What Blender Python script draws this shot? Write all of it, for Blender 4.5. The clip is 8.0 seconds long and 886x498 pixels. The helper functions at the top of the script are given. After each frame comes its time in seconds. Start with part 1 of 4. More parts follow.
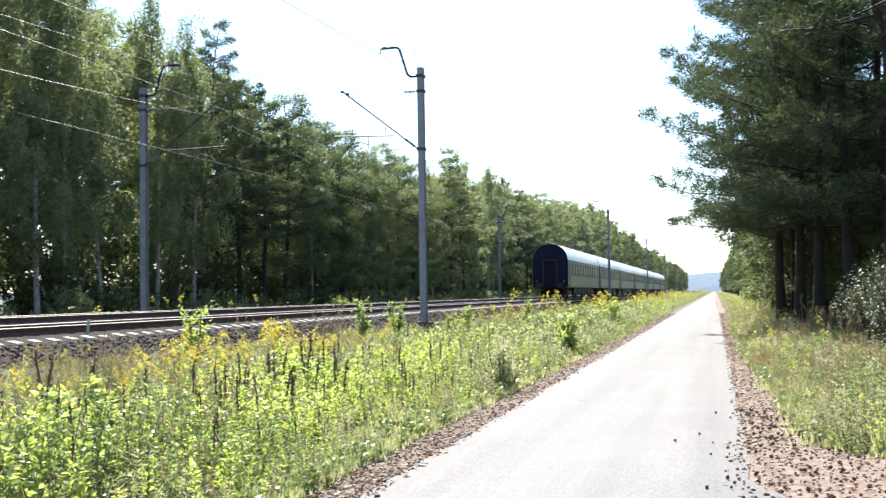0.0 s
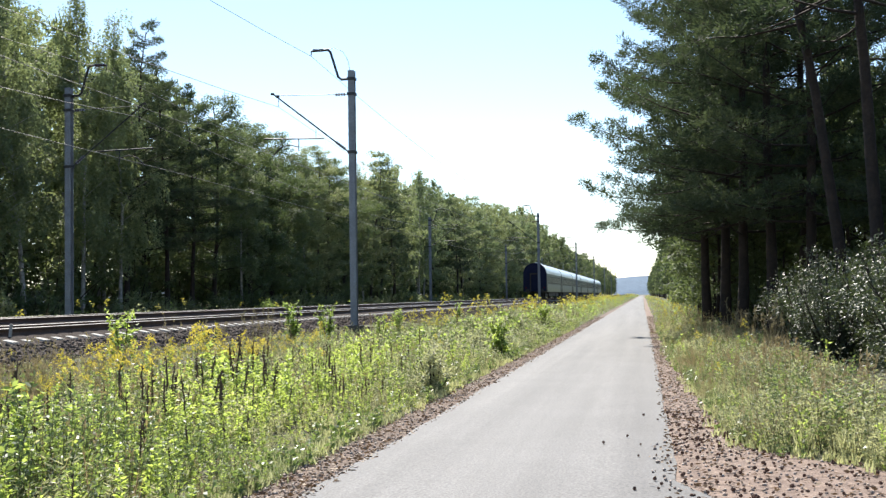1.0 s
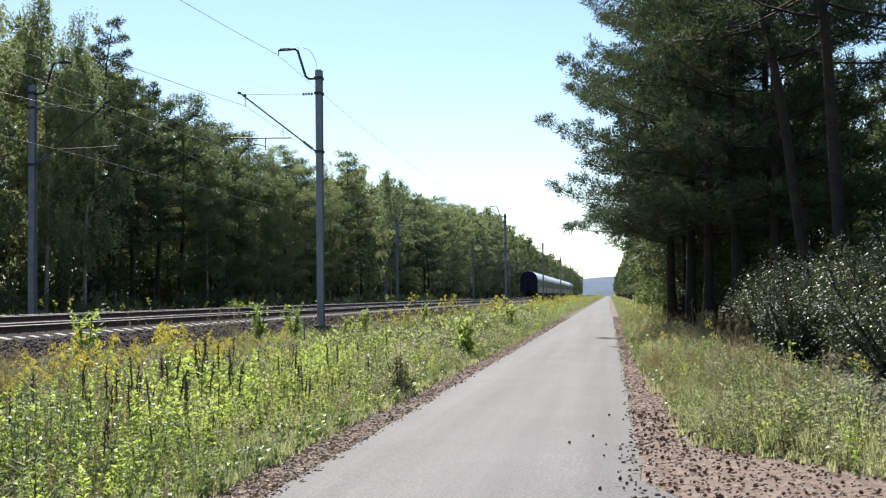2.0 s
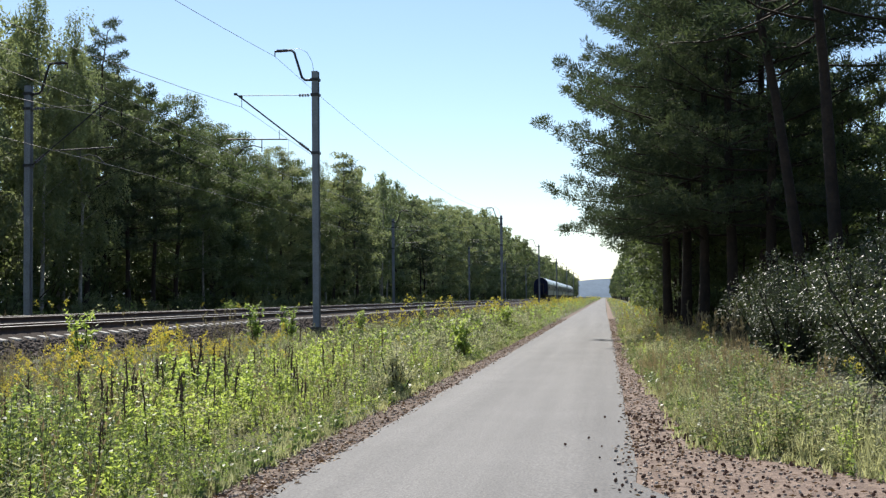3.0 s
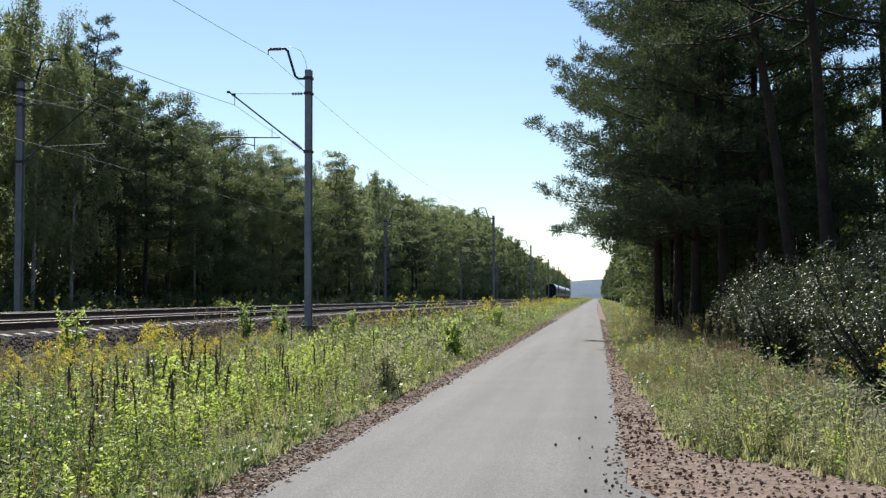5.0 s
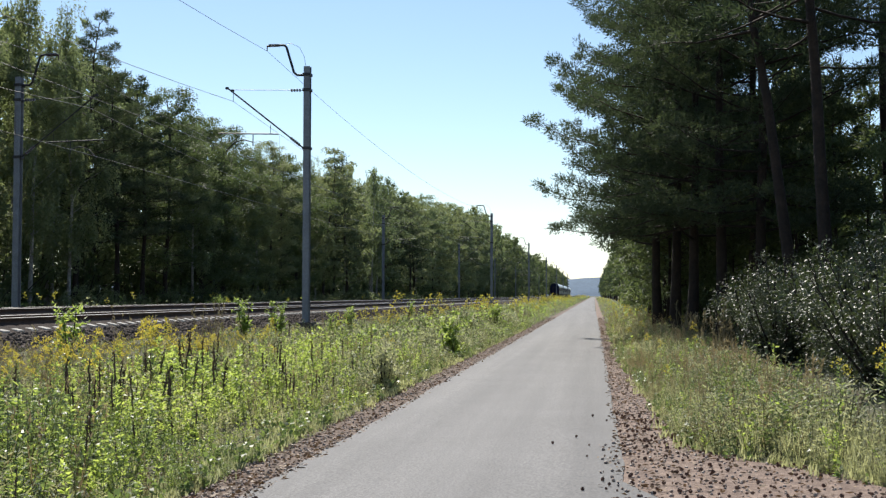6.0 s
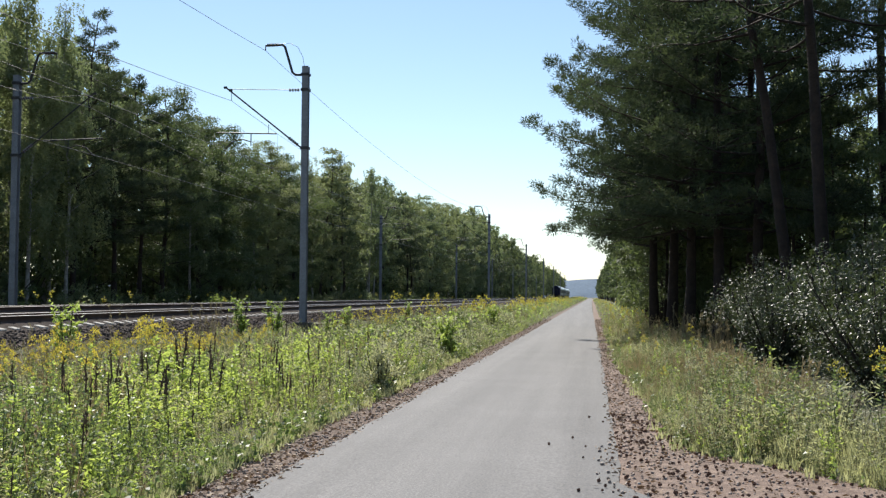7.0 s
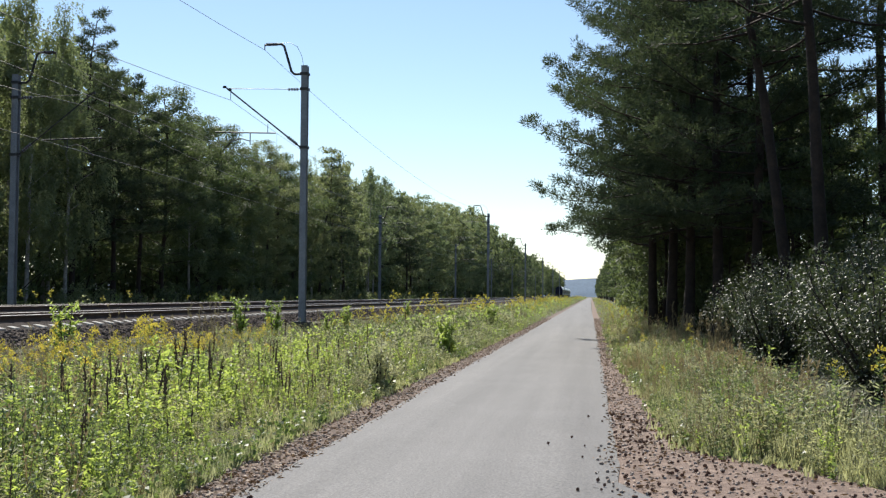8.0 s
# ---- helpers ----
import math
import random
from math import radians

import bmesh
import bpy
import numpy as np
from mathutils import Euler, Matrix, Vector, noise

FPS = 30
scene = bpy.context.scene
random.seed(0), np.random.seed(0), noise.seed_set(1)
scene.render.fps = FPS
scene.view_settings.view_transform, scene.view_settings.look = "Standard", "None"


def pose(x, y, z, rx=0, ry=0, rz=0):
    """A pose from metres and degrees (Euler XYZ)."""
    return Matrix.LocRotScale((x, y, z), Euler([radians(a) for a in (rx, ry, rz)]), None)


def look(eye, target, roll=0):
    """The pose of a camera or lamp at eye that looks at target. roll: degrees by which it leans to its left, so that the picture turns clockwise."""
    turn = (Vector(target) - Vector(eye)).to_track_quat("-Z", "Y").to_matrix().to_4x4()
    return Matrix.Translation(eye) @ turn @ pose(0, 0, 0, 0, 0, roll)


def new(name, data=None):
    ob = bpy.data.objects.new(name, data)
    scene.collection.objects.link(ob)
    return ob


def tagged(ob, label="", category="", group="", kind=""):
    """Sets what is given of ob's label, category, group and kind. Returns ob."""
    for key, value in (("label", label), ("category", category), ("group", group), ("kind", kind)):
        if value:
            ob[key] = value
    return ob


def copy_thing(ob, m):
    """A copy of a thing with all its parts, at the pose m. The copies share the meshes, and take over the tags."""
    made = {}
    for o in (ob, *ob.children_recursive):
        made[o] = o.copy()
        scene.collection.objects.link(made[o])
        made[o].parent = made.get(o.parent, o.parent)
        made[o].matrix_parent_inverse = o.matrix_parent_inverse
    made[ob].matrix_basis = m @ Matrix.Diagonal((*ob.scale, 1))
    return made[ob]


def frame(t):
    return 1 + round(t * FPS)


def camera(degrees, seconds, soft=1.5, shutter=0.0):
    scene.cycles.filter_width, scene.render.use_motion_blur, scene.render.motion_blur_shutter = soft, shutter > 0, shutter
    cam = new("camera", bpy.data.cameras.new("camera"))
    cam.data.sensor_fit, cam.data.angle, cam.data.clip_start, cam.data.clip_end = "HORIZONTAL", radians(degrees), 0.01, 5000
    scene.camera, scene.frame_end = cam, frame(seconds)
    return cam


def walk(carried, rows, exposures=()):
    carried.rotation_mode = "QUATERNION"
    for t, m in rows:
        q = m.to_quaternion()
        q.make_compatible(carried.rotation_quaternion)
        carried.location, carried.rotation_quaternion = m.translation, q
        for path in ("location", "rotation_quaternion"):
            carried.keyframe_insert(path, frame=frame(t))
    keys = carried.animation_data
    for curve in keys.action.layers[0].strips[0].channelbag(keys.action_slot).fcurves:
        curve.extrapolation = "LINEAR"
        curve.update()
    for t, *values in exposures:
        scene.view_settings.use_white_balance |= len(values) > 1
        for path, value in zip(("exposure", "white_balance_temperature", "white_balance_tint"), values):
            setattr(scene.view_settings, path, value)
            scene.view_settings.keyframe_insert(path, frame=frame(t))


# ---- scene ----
# Path along +y, railway to the west (-x), forest on both sides. Eye 1.6 m over the path.
cam = camera(42.0, 8.0, soft=1.3, shutter=0.4)
TURNS = [(0, 13.28, 2.36, .84), (.1, 12.86, 2.39, .84), (.2, 12.45, 2.42, .83), (.3, 12.05, 2.45, .83), (.4, 11.67, 2.48, .82),
         (.5, 11.30, 2.5, .82), (.75, 10.53, 2.49, .84), (1, 9.84, 2.48, .85), (1.25, 9.31, 2.5, .8), (1.5, 8.84, 2.52, .76),
         (1.75, 8.48, 2.5, .73), (2, 8.2, 2.47, .71), (2.5, 8.03, 2.5, .66), (3, 8.0, 2.55, .6), (3.5, 7.95, 2.6, .53), (4, 7.66, 2.66, .41),
         (4.5, 7.64, 2.61, .33), (5.2, 7.56, 2.5, .12), (6, 7.48, 2.40, -.09), (6.5, 7.38, 2.38, -.26), (7, 7.34, 2.43, -.4),
         (7.5, 7.35, 2.43, -.4), (8, 7.3, 2.4, -.4)]
EYE = (0, 0, 1.6)
walk(cam, [(t, pose(*EYE, 89.89 + p, r, yaw)) for t, yaw, p, r in TURNS],
     exposures=[(0, 1.62), (.5, 1.42), (1, 1.14), (1.5, .95), (2, .8), (3.5, .53), (4.5, .46), (6, .54), (8, .55)])

# ---- world and sun ----
SUN_AZ, SUN_EL = 20.0, 47.0   # degrees west of straight ahead; height
world = bpy.data.worlds.new("sky")
scene.world = world
world.use_nodes = True
wn = world.node_tree
sky = wn.nodes.new("ShaderNodeTexSky")
sky.sky_type, sky.sun_disc = "NISHITA", False
sky.sun_elevation, sky.sun_rotation = radians(SUN_EL), radians(-SUN_AZ)
sky.air_density, sky.dust_density, sky.ozone_density = 1.0, 0.12, 2.2
wn.links.new(sky.outputs[0], wn.nodes["Background"].inputs[0])
wn.nodes["Background"].inputs[1].default_value = 0.096
sun = new("sun", bpy.data.lights.new("sun", "SUN"))
sun.data.energy, sun.data.angle, sun.data.color = 5.0, radians(.55), (1, .95, .86)
a, e = radians(SUN_AZ), radians(SUN_EL)
SUN_DIR = Vector((-math.sin(a) * math.cos(e), math.cos(a) * math.cos(e), math.sin(e)))
sun.matrix_world = look(SUN_DIR * 100, (0, 0, 0))

# ---- materials ----
def nodes_of(name):
    m = bpy.data.materials.new(name)
    m.use_nodes = True
    return m, m.node_tree, m.node_tree.nodes["Principled BSDF"]


def ramp(nt, fac, stops):
    r = nt.nodes.new("ShaderNodeValToRGB")
    while len(r.color_ramp.elements) < len(stops):
        r.color_ramp.elements.new(.5)
    for el, (p, c) in zip(r.color_ramp.elements, stops):
        el.position, el.color = p, (*c, 1)
    nt.links.new(fac, r.inputs[0])
    return r.outputs[0]


def noise_of(nt, scale, detail=4, rough=.55, space="Object", stretch=None):
    tc = nt.nodes.new("ShaderNodeTexCoord")
    src = tc.outputs[space]
    if stretch:
        mp = nt.nodes.new("ShaderNodeMapping")
        mp.inputs["Scale"].default_value = stretch
        nt.links.new(src, mp.inputs[0])
        src = mp.outputs[0]
    n = nt.nodes.new("ShaderNodeTexNoise")
    n.inputs["Scale"].default_value, n.inputs["Detail"].default_value, n.inputs["Roughness"].default_value = scale, detail, rough
    nt.links.new(src, n.inputs["Vector"])
    return n.outputs[0]


def mixed(nt, kind, fac, c1, c2):
    m = nt.nodes.new("ShaderNodeMixRGB")
    m.blend_type = kind
    for sock, v in zip(m.inputs, (fac, c1, c2)):
        if hasattr(v, "is_linked"):
            nt.links.new(v, sock)
        else:
            sock.default_value = v if isinstance(v, (int, float)) else (*v, 1)
    return m.outputs[0]


def bumped(nt, bsdf, height, strength, dist=.01):
    b = nt.nodes.new("ShaderNodeBump")
    b.inputs["Strength"].default_value, b.inputs["Distance"].default_value = strength, dist
    nt.links.new(height, b.inputs["Height"])
    nt.links.new(b.outputs[0], bsdf.inputs["Normal"])


def surface(name, c1, c2, scale=8, rough=.8, metal=0, fine=60, bump=.3, dist=.01, stops=None, space="Object", spec=.5):
    """A surface with broad blotches, fine grain and relief."""
    m, nt, b = nodes_of(name)
    broad = noise_of(nt, scale, 5, space=space)
    grain = noise_of(nt, fine, 3, space=space)
    col = ramp(nt, broad, stops or [(.3, c1), (.7, c2)])
    shade = ramp(nt, grain, [(.3, (.72, .72, .72)), (.7, (1.15, 1.15, 1.15))])
    nt.links.new(mixed(nt, "MULTIPLY", 1.0, col, shade), b.inputs["Base Color"])
    b.inputs["Roughness"].default_value, b.inputs["Metallic"].default_value = rough, metal
    b.inputs["Specular IOR Level"].default_value = spec
    if bump:
        bumped(nt, b, grain, bump, dist)
    return m


def leaf(name, dark, light, through_col, glow=.4, rough=.45, patch=.25, spec=.5):
    """Thin foliage: it reflects, shines and lets sunlight through; every leaf differs a little."""
    m, nt, b = nodes_of(name)
    geo = nt.nodes.new("ShaderNodeNewGeometry")
    info = nt.nodes.new("ShaderNodeObjectInfo")
    own = ramp(nt, geo.outputs["Random Per Island"], [(0, dark), (1, light)])
    patches = ramp(nt, noise_of(nt, patch, 3), [(.3, (.7, .72, .7)), (.7, (1.2, 1.15, 1.0))])
    each = ramp(nt, info.outputs["Random"], [(0, (.82, .86, .85)), (1, (1.15, 1.08, 1.0))])
    tint = mixed(nt, "MULTIPLY", 1.0, patches, each)
    nt.links.new(mixed(nt, "MULTIPLY", 1.0, own, tint), b.inputs["Base Color"])
    b.inputs["Roughness"].default_value, b.inputs["Specular IOR Level"].default_value = rough, spec
    tr = nt.nodes.new("ShaderNodeBsdfTranslucent")
    nt.links.new(mixed(nt, "MULTIPLY", 1.0, tint, through_col), tr.inputs[0])
    mx = nt.nodes.new("ShaderNodeMixShader")
    mx.inputs[0].default_value = glow
    nt.links.new(b.outputs[0], mx.inputs[1])
    nt.links.new(tr.outputs[0], mx.inputs[2])
    nt.links.new(mx.outputs[0], nt.nodes["Material Output"].inputs[0])
    return m


M_PINE = leaf("pine_needles", (.04, .06, .044), (.084, .108, .08), (.12, .17, .08), .26, .75, spec=.15)
M_BROAD = leaf("broad_leaves", (.05, .073, .042), (.115, .142, .085), (.2, .27, .1), .37, .6, spec=.22)
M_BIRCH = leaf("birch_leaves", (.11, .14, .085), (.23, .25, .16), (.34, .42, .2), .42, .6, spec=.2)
M_SHRUB = leaf("shrub_leaves", (.026, .039, .022), (.1, .115, .08), (.16, .22, .07), .16, .48, 1.3, .6)
M_WEED = leaf("weed_leaves", (.09, .16, .05), (.24, .32, .12), (.6, .78, .19), .46, .5, .5, .35)
M_HERB = leaf("herb_leaves", (.052, .095, .042), (.17, .225, .115), (.33, .47, .14), .3, .46, .7, .45)
M_GRASS = leaf("grass_blades", (.22, .25, .15), (.4, .42, .28), (.58, .62, .35), .43, .5, .5, .22)
M_DRY = leaf("dry_grass", (.24, .19, .12), (.44, .37, .25), (.38, .31, .18), .3, .6, .6, .3)
M_GOLD = leaf("goldenrod_flowers", (.5, .44, .08), (.72, .63, .14), (.66, .59, .11), .42, .7, .6, .2)
M_SEED = surface("seed_heads", (.055, .034, .022), (.15, .1, .06), 20, .85)
M_STEM = surface("weed_stems", (.09, .12, .04), (.15, .13, .06), 20, .7)
M_BARK = surface("pine_bark", (.018, .013, .011), (.046, .03, .023), 3, .9, fine=14, bump=.8, dist=.04)
M_BIRCHBARK = surface("birch_bark", (.12, .11, .1), (.5, .48, .44), 5, .8, fine=30, bump=.4)
M_ASPHALT, nt, b = nodes_of("asphalt")
lanes = noise_of(nt, 1.0, 5, .6, stretch=(1.5, .035, 1))
chips = noise_of(nt, 48, 4, .75)
worn = noise_of(nt, .6, 6, .65)
col = ramp(nt, lanes, [(.32, (.106, .103, .103)), (.68, (.16, .155, .153))])
col = mixed(nt, "MULTIPLY", 1.0, col, ramp(nt, chips, [(.34, (.5, .5, .5)), (.5, (1, 1, 1)), (.66, (1.55, 1.53, 1.5))]))
col = mixed(nt, "MULTIPLY", 1.0, col, ramp(nt, worn, [(.35, (.93, .93, .93)), (.65, (1.05, 1.05, 1.05))]))
nt.links.new(col, b.inputs["Base Color"])
b.inputs["Roughness"].default_value, b.inputs["Specular IOR Level"].default_value = .78, .35
bumped(nt, b, chips, .5, .006)
M_GRAVEL = surface("gravel", (.12, .078, .06), (.29, .21, .165), 6, .95, fine=45, bump=.9, dist=.02)
M_PEBBLE = surface("pebbles", (.16, .1, .075), (.5, .43, .37), 30, .9, fine=90, bump=.3)
M_LOAM = surface("littered_loam", (.075, .048, .036), (.2, .14, .105), 9, .95, fine=50, bump=.9, dist=.02)
M_SOIL = surface("meadow_soil", (.045, .045, .02), (.1, .1, .04), .6, .95, fine=12, bump=.8, dist=.05)
M_BALLAST = surface("ballast", (.03, .024, .021), (.075, .06, .053), 7, .95, fine=22, bump=1, dist=.04, spec=.08)
M_STONE = surface("ballast_stone", (.042, .034, .03), (.15, .125, .112), 9, .9, fine=40, bump=.5, spec=.1)
M_CONCRETE = surface("sleeper_concrete", (.27, .255, .235), (.42, .4, .37), 5, .85, fine=60, bump=.4)
M_FOOT = surface("weathered_concrete", (.07, .066, .06), (.13, .12, .11), 5, .9, fine=50, bump=.4)
M_RAIL = surface("rusty_rail", (.045, .026, .02), (.09, .05, .035), 6, .8, fine=50, bump=.3)
M_HEAD = surface("rail_head", (.5, .5, .5), (.62, .6, .58), 3, .28, 1, fine=30, bump=.05)
M_MAST = surface("galvanised_mast", (.15, .165, .195), (.22, .24, .275), 2, .5, .1, fine=30, bump=.1)
M_STEELARM = surface("cantilever_steel", (.03, .031, .034), (.055, .055, .06), 6, .55, .5, fine=40, bump=.1)
M_CERAMIC = surface("insulator_glaze", (.045, .03, .027), (.07, .045, .04), 6, .25, fine=20, bump=0)
M_WIRE = surface("wire", (.12, .12, .12), (.16, .15, .14), 4, .5, .8, bump=0)
M_CONE = surface("pine_cone_scales", (.085, .042, .03), (.2, .108, .075), 40, .85, fine=120, bump=.5)
# forest green shifted to blue: the haze sits in the base colour
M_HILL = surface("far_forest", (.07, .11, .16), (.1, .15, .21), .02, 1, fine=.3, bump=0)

# ---- mesh helpers ----
rng = np.random.default_rng(7)


def mesh_np(name, V, F, mats, idx=None, smooth=False):
    """A mesh of quads from arrays."""
    me = bpy.data.meshes.new(name)
    V, F = np.asarray(V, np.float32), np.asarray(F, np.int32)
    me.vertices.add(len(V))
    me.vertices.foreach_set("co", V.ravel())
    me.loops.add(F.size)
    me.loops.foreach_set("vertex_index", F.ravel())
    me.polygons.add(len(F))
    me.polygons.foreach_set("loop_start", np.arange(len(F), dtype=np.int32) * F.shape[1])
    for m in mats:
        me.materials.append(m)
    if idx is not None:
        me.polygons.foreach_set("material_index", np.asarray(idx, np.int32))
    if smooth:
        me.polygons.foreach_set("use_smooth", np.ones(len(F), bool))
    me.update(calc_edges=True)
    me.validate()
    return me


class Heap:
    """Quads gathered for one mesh, each lot with its material's number."""

    def __init__(self):
        self.v, self.f, self.m, self.n = [], [], [], 0

    def add(self, V, F, mat=0):
        self.v.append(np.asarray(V, float))
        self.f.append(np.asarray(F, int) + self.n)
        self.m.append(np.full(len(F), mat))
        self.n += len(V)

    def arrays(self):
        return np.concatenate(self.v), np.concatenate(self.f), np.concatenate(self.m)

    def mesh(self, name, mats, smooth=False):
        V, F, I = self.arrays()
        return mesh_np(name, V, F, mats, I, smooth)


def tube(points, radii, sides=6):
    """A tapered tube of quads along points."""
    P = np.asarray(points, float)
    R = np.broadcast_to(np.asarray(radii, float), (len(P),))
    D = np.gradient(P, axis=0)
    D /= np.linalg.norm(D, axis=1)[:, None] + 1e-9
    up = np.where(np.abs(D[:, 2:3]) > .9, [[1., 0, 0]], [[0, 0, 1.]])
    A = np.cross(D, up)
    A /= np.linalg.norm(A, axis=1)[:, None] + 1e-9
    B = np.cross(D, A)
    t = np.arange(sides) * 2 * np.pi / sides
    V = P[:, None] + R[:, None, None] * (np.cos(t)[None, :, None] * A[:, None] + np.sin(t)[None, :, None] * B[:, None])
    k, n = len(P), sides
    i, j = np.meshgrid(np.arange(k - 1), np.arange(n), indexing="ij")
    F = np.stack([i * n + j, i * n + (j + 1) % n, (i + 1) * n + (j + 1) % n, (i + 1) * n + j], -1).reshape(-1, 4)
    cap = [[(k - 1) * n + q for q in (0, 1, 2, min(3, n - 1))]] if n >= 4 else []
    return V.reshape(-1, 3), np.concatenate([F, cap]) if len(cap) else F


def unit(v):
    return v / (np.linalg.norm(v, axis=-1, keepdims=True) + 1e-9)


def leaf_quads(base, along, length, width, fold=.25):
    """Pointed leaves: base points, directions, lengths and widths, slightly folded."""
    n = len(base)
    along = unit(along)
    side = unit(np.cross(along, rng.normal(size=(n, 3))))
    nrm = np.cross(along, side)
    L, W = np.broadcast_to(length, (n,))[:, None], np.broadcast_to(width, (n,))[:, None]
    mid = base + along * L * .45 + nrm * W * fold
    V = np.stack([base, mid + side * W * .5, base + along * L, mid - side * W * .5], 1).reshape(-1, 3)
    return V, np.arange(n * 4).reshape(n, 4)


def mesh_bm(name, bm, mats, smooth=False):
    me = bpy.data.meshes.new(name)
    bmesh.ops.recalc_face_normals(bm, faces=bm.faces)
    bm.to_mesh(me)
    bm.free()
    for m in mats:
        me.materials.append(m)
    if smooth:
        me.polygons.foreach_set("use_smooth", np.ones(len(me.polygons), bool))
    return me


def part(name, data, parent, label="", m=None):
    ob = new(name, data)
    ob.parent = parent
    if m is not None:
        ob.matrix_basis = m
    return tagged(ob, label)


def box(bm, x0, x1, y0, y1, z0, z1, bevel=0):
    g = bmesh.ops.create_cube(bm, size=1, matrix=Matrix.Translation(((x0 + x1) / 2, (y0 + y1) / 2, (z0 + z1) / 2)) @ Matrix.Diagonal((x1 - x0, y1 - y0, z1 - z0, 1)))
    if bevel:
        bmesh.ops.bevel(bm, geom=list({e for v in g["verts"] for e in v.link_edges}), offset=bevel, segments=2, affect="EDGES")


def rod(bm, p, q, r, sides=8, r2=None):
    p, q = Vector(p), Vector(q)
    d = q - p
    m = Matrix.Translation((p + q) / 2) @ d.to_track_quat("Z", "Y").to_matrix().to_4x4()
    bmesh.ops.create_cone(bm, cap_ends=True, segments=sides, radius1=r, radius2=r if r2 is None else r2, depth=d.length, matrix=m)


def thing(name, label, category, m=None, group="", kind=""):
    ob = new(name)
    ob.empty_display_size = .2
    if m is not None:
        ob.matrix_basis = m
    return tagged(ob, label, category, group, kind)


# ---- ground ----
PATH_W, PATH_E = -2.74, .25
PROFILE_X = [-3000, -60, -30, -24, -20.6, -19.4, -10.6, -9.6, -7.5, -5, -3.4, -2.8, .2, 1.0, 2.2, 4, 30, 3000]
PROFILE_Z = [1, .9, .75, .65, .62, .6, .5, .34, .14, .06, .02, -.02, -.02, -.01, .06, .16, .4, 1]


def ground_z(x, y=0):
    z = np.interp(x, PROFILE_X, PROFILE_Z)
    level = np.clip((13.5 - np.asarray(y)) / 2, 0, 1) * (np.asarray(x) > .2) * np.clip(5.5 - np.asarray(x), 0, 1)
    z = z * (1 - level) - .015 * level
    return z + .04 * np.sin(x * 1.9 + np.sin(y * .7)) * np.sin(y * 1.1) * np.clip((np.abs(np.asarray(x) + 1.27) - 2.2) / 1.5, 0, 1) * (1 - level)


def build_ground():
    xs = np.unique(np.concatenate([np.array(PROFILE_X), np.arange(-30, 12, .45), np.geomspace(12, 3000, 14), -np.geomspace(30, 3000, 14)]))
    ys = np.unique(np.concatenate([np.arange(-60, 0, 10), np.arange(0, 60, .6), np.arange(60, 200, 5), np.geomspace(200, 4500, 16)]))
    X, Y = np.meshgrid(xs, ys)
    Z = ground_z(X, Y)
    n = len(xs)
    i, j = np.meshgrid(np.arange(len(ys) - 1), np.arange(n - 1), indexing="ij")
    F = np.stack([i * n + j, i * n + j + 1, (i + 1) * n + j + 1, (i + 1) * n + j], -1).reshape(-1, 4)
    me = mesh_np("ground", np.stack([X, Y, Z], -1).reshape(-1, 3), F, [M_SOIL], smooth=True)
    tagged(new("ground", me), "grassy soil between path, railway and forest", "ground", kind="structure")


def strip(name, west, east, ys, top, thick, mat, label, category, crown=0.0):
    """A slab with edges that wander along y; west and east give its borders."""
    h = Heap()
    n = 7
    k = len(ys)
    u = np.linspace(0, 1, n)
    W, E = np.array([west(y) for y in ys]), np.array([east(y) for y in ys])
    X = W[:, None] + (E - W)[:, None] * u
    Z = np.broadcast_to(top + crown * (1 - (2 * u - 1) ** 2), X.shape)
    Y = np.broadcast_to(ys[:, None], X.shape)
    topv = np.stack([X, Y, Z], -1).reshape(-1, 3)
    i, j = np.meshgrid(np.arange(k - 1), np.arange(n - 1), indexing="ij")
    h.add(topv, np.stack([i * n + j, i * n + j + 1, (i + 1) * n + j + 1, (i + 1) * n + j], -1).reshape(-1, 4))
    for col, flip in ((0, 1), (n - 1, -1)):
        a = topv.reshape(k, n, 3)[:, col]
        b = a - [0, 0, thick]
        V = np.concatenate([a, b])
        q = np.arange(k - 1)
        h.add(V, np.stack([q, q + 1, k + q + 1, k + q], -1)[:, ::flip])
    tagged(new(name, h.mesh(name, [mat], True)), label, category, kind="structure")


def wander(x, amp, y, seed=0):
    return x + amp * noise.noise((y * .9, seed, 3.3)) + amp * .6 * noise.noise((y * 3.1, seed, 8.1))


build_ground()
YS = np.unique(np.concatenate([np.arange(-12, 40, .22), np.arange(40, 120, 2), np.geomspace(120, 1200, 24)]))
strip("path", lambda y: wander(PATH_W, .05, y, 1), lambda y: wander(PATH_E, .04, y, 2) - float(np.interp(y, [40, 140], [0, .2])) + (.45 * max(0, 1 - max(0, y - 8.5) / 1.5) if y < 10 else 0), YS, .02, .1, M_ASPHALT,
      "grey worn asphalt cycle path", "path", .02)
strip("verge_west", lambda y: wander(-3.2, .2, y, 5), lambda y: PATH_W + .12, YS, .008, .06, M_LOAM, "bare brown verge littered with dry leaves", "verge")
strip("verge_east", lambda y: PATH_E - .12, lambda y: wander(.95 + np.interp(y, [7, 9, 9.9, 11.1, 11.6, 12.2, 13.5, 18, 30], [3.4, 2.1, 1.6, .95, .5, .12, 0, -.1, -.3]), .2, y, 9), YS, .008, .06, M_GRAVEL,
      "bare reddish gravel verge strewn with cones", "verge")

# ---- railway ----
NEAR_X, NEAR_Z, FAR_X, FAR_Z = -13.2, 1.1, -17.2, 1.2   # track centres and rail tops
GAUGE = 1.507


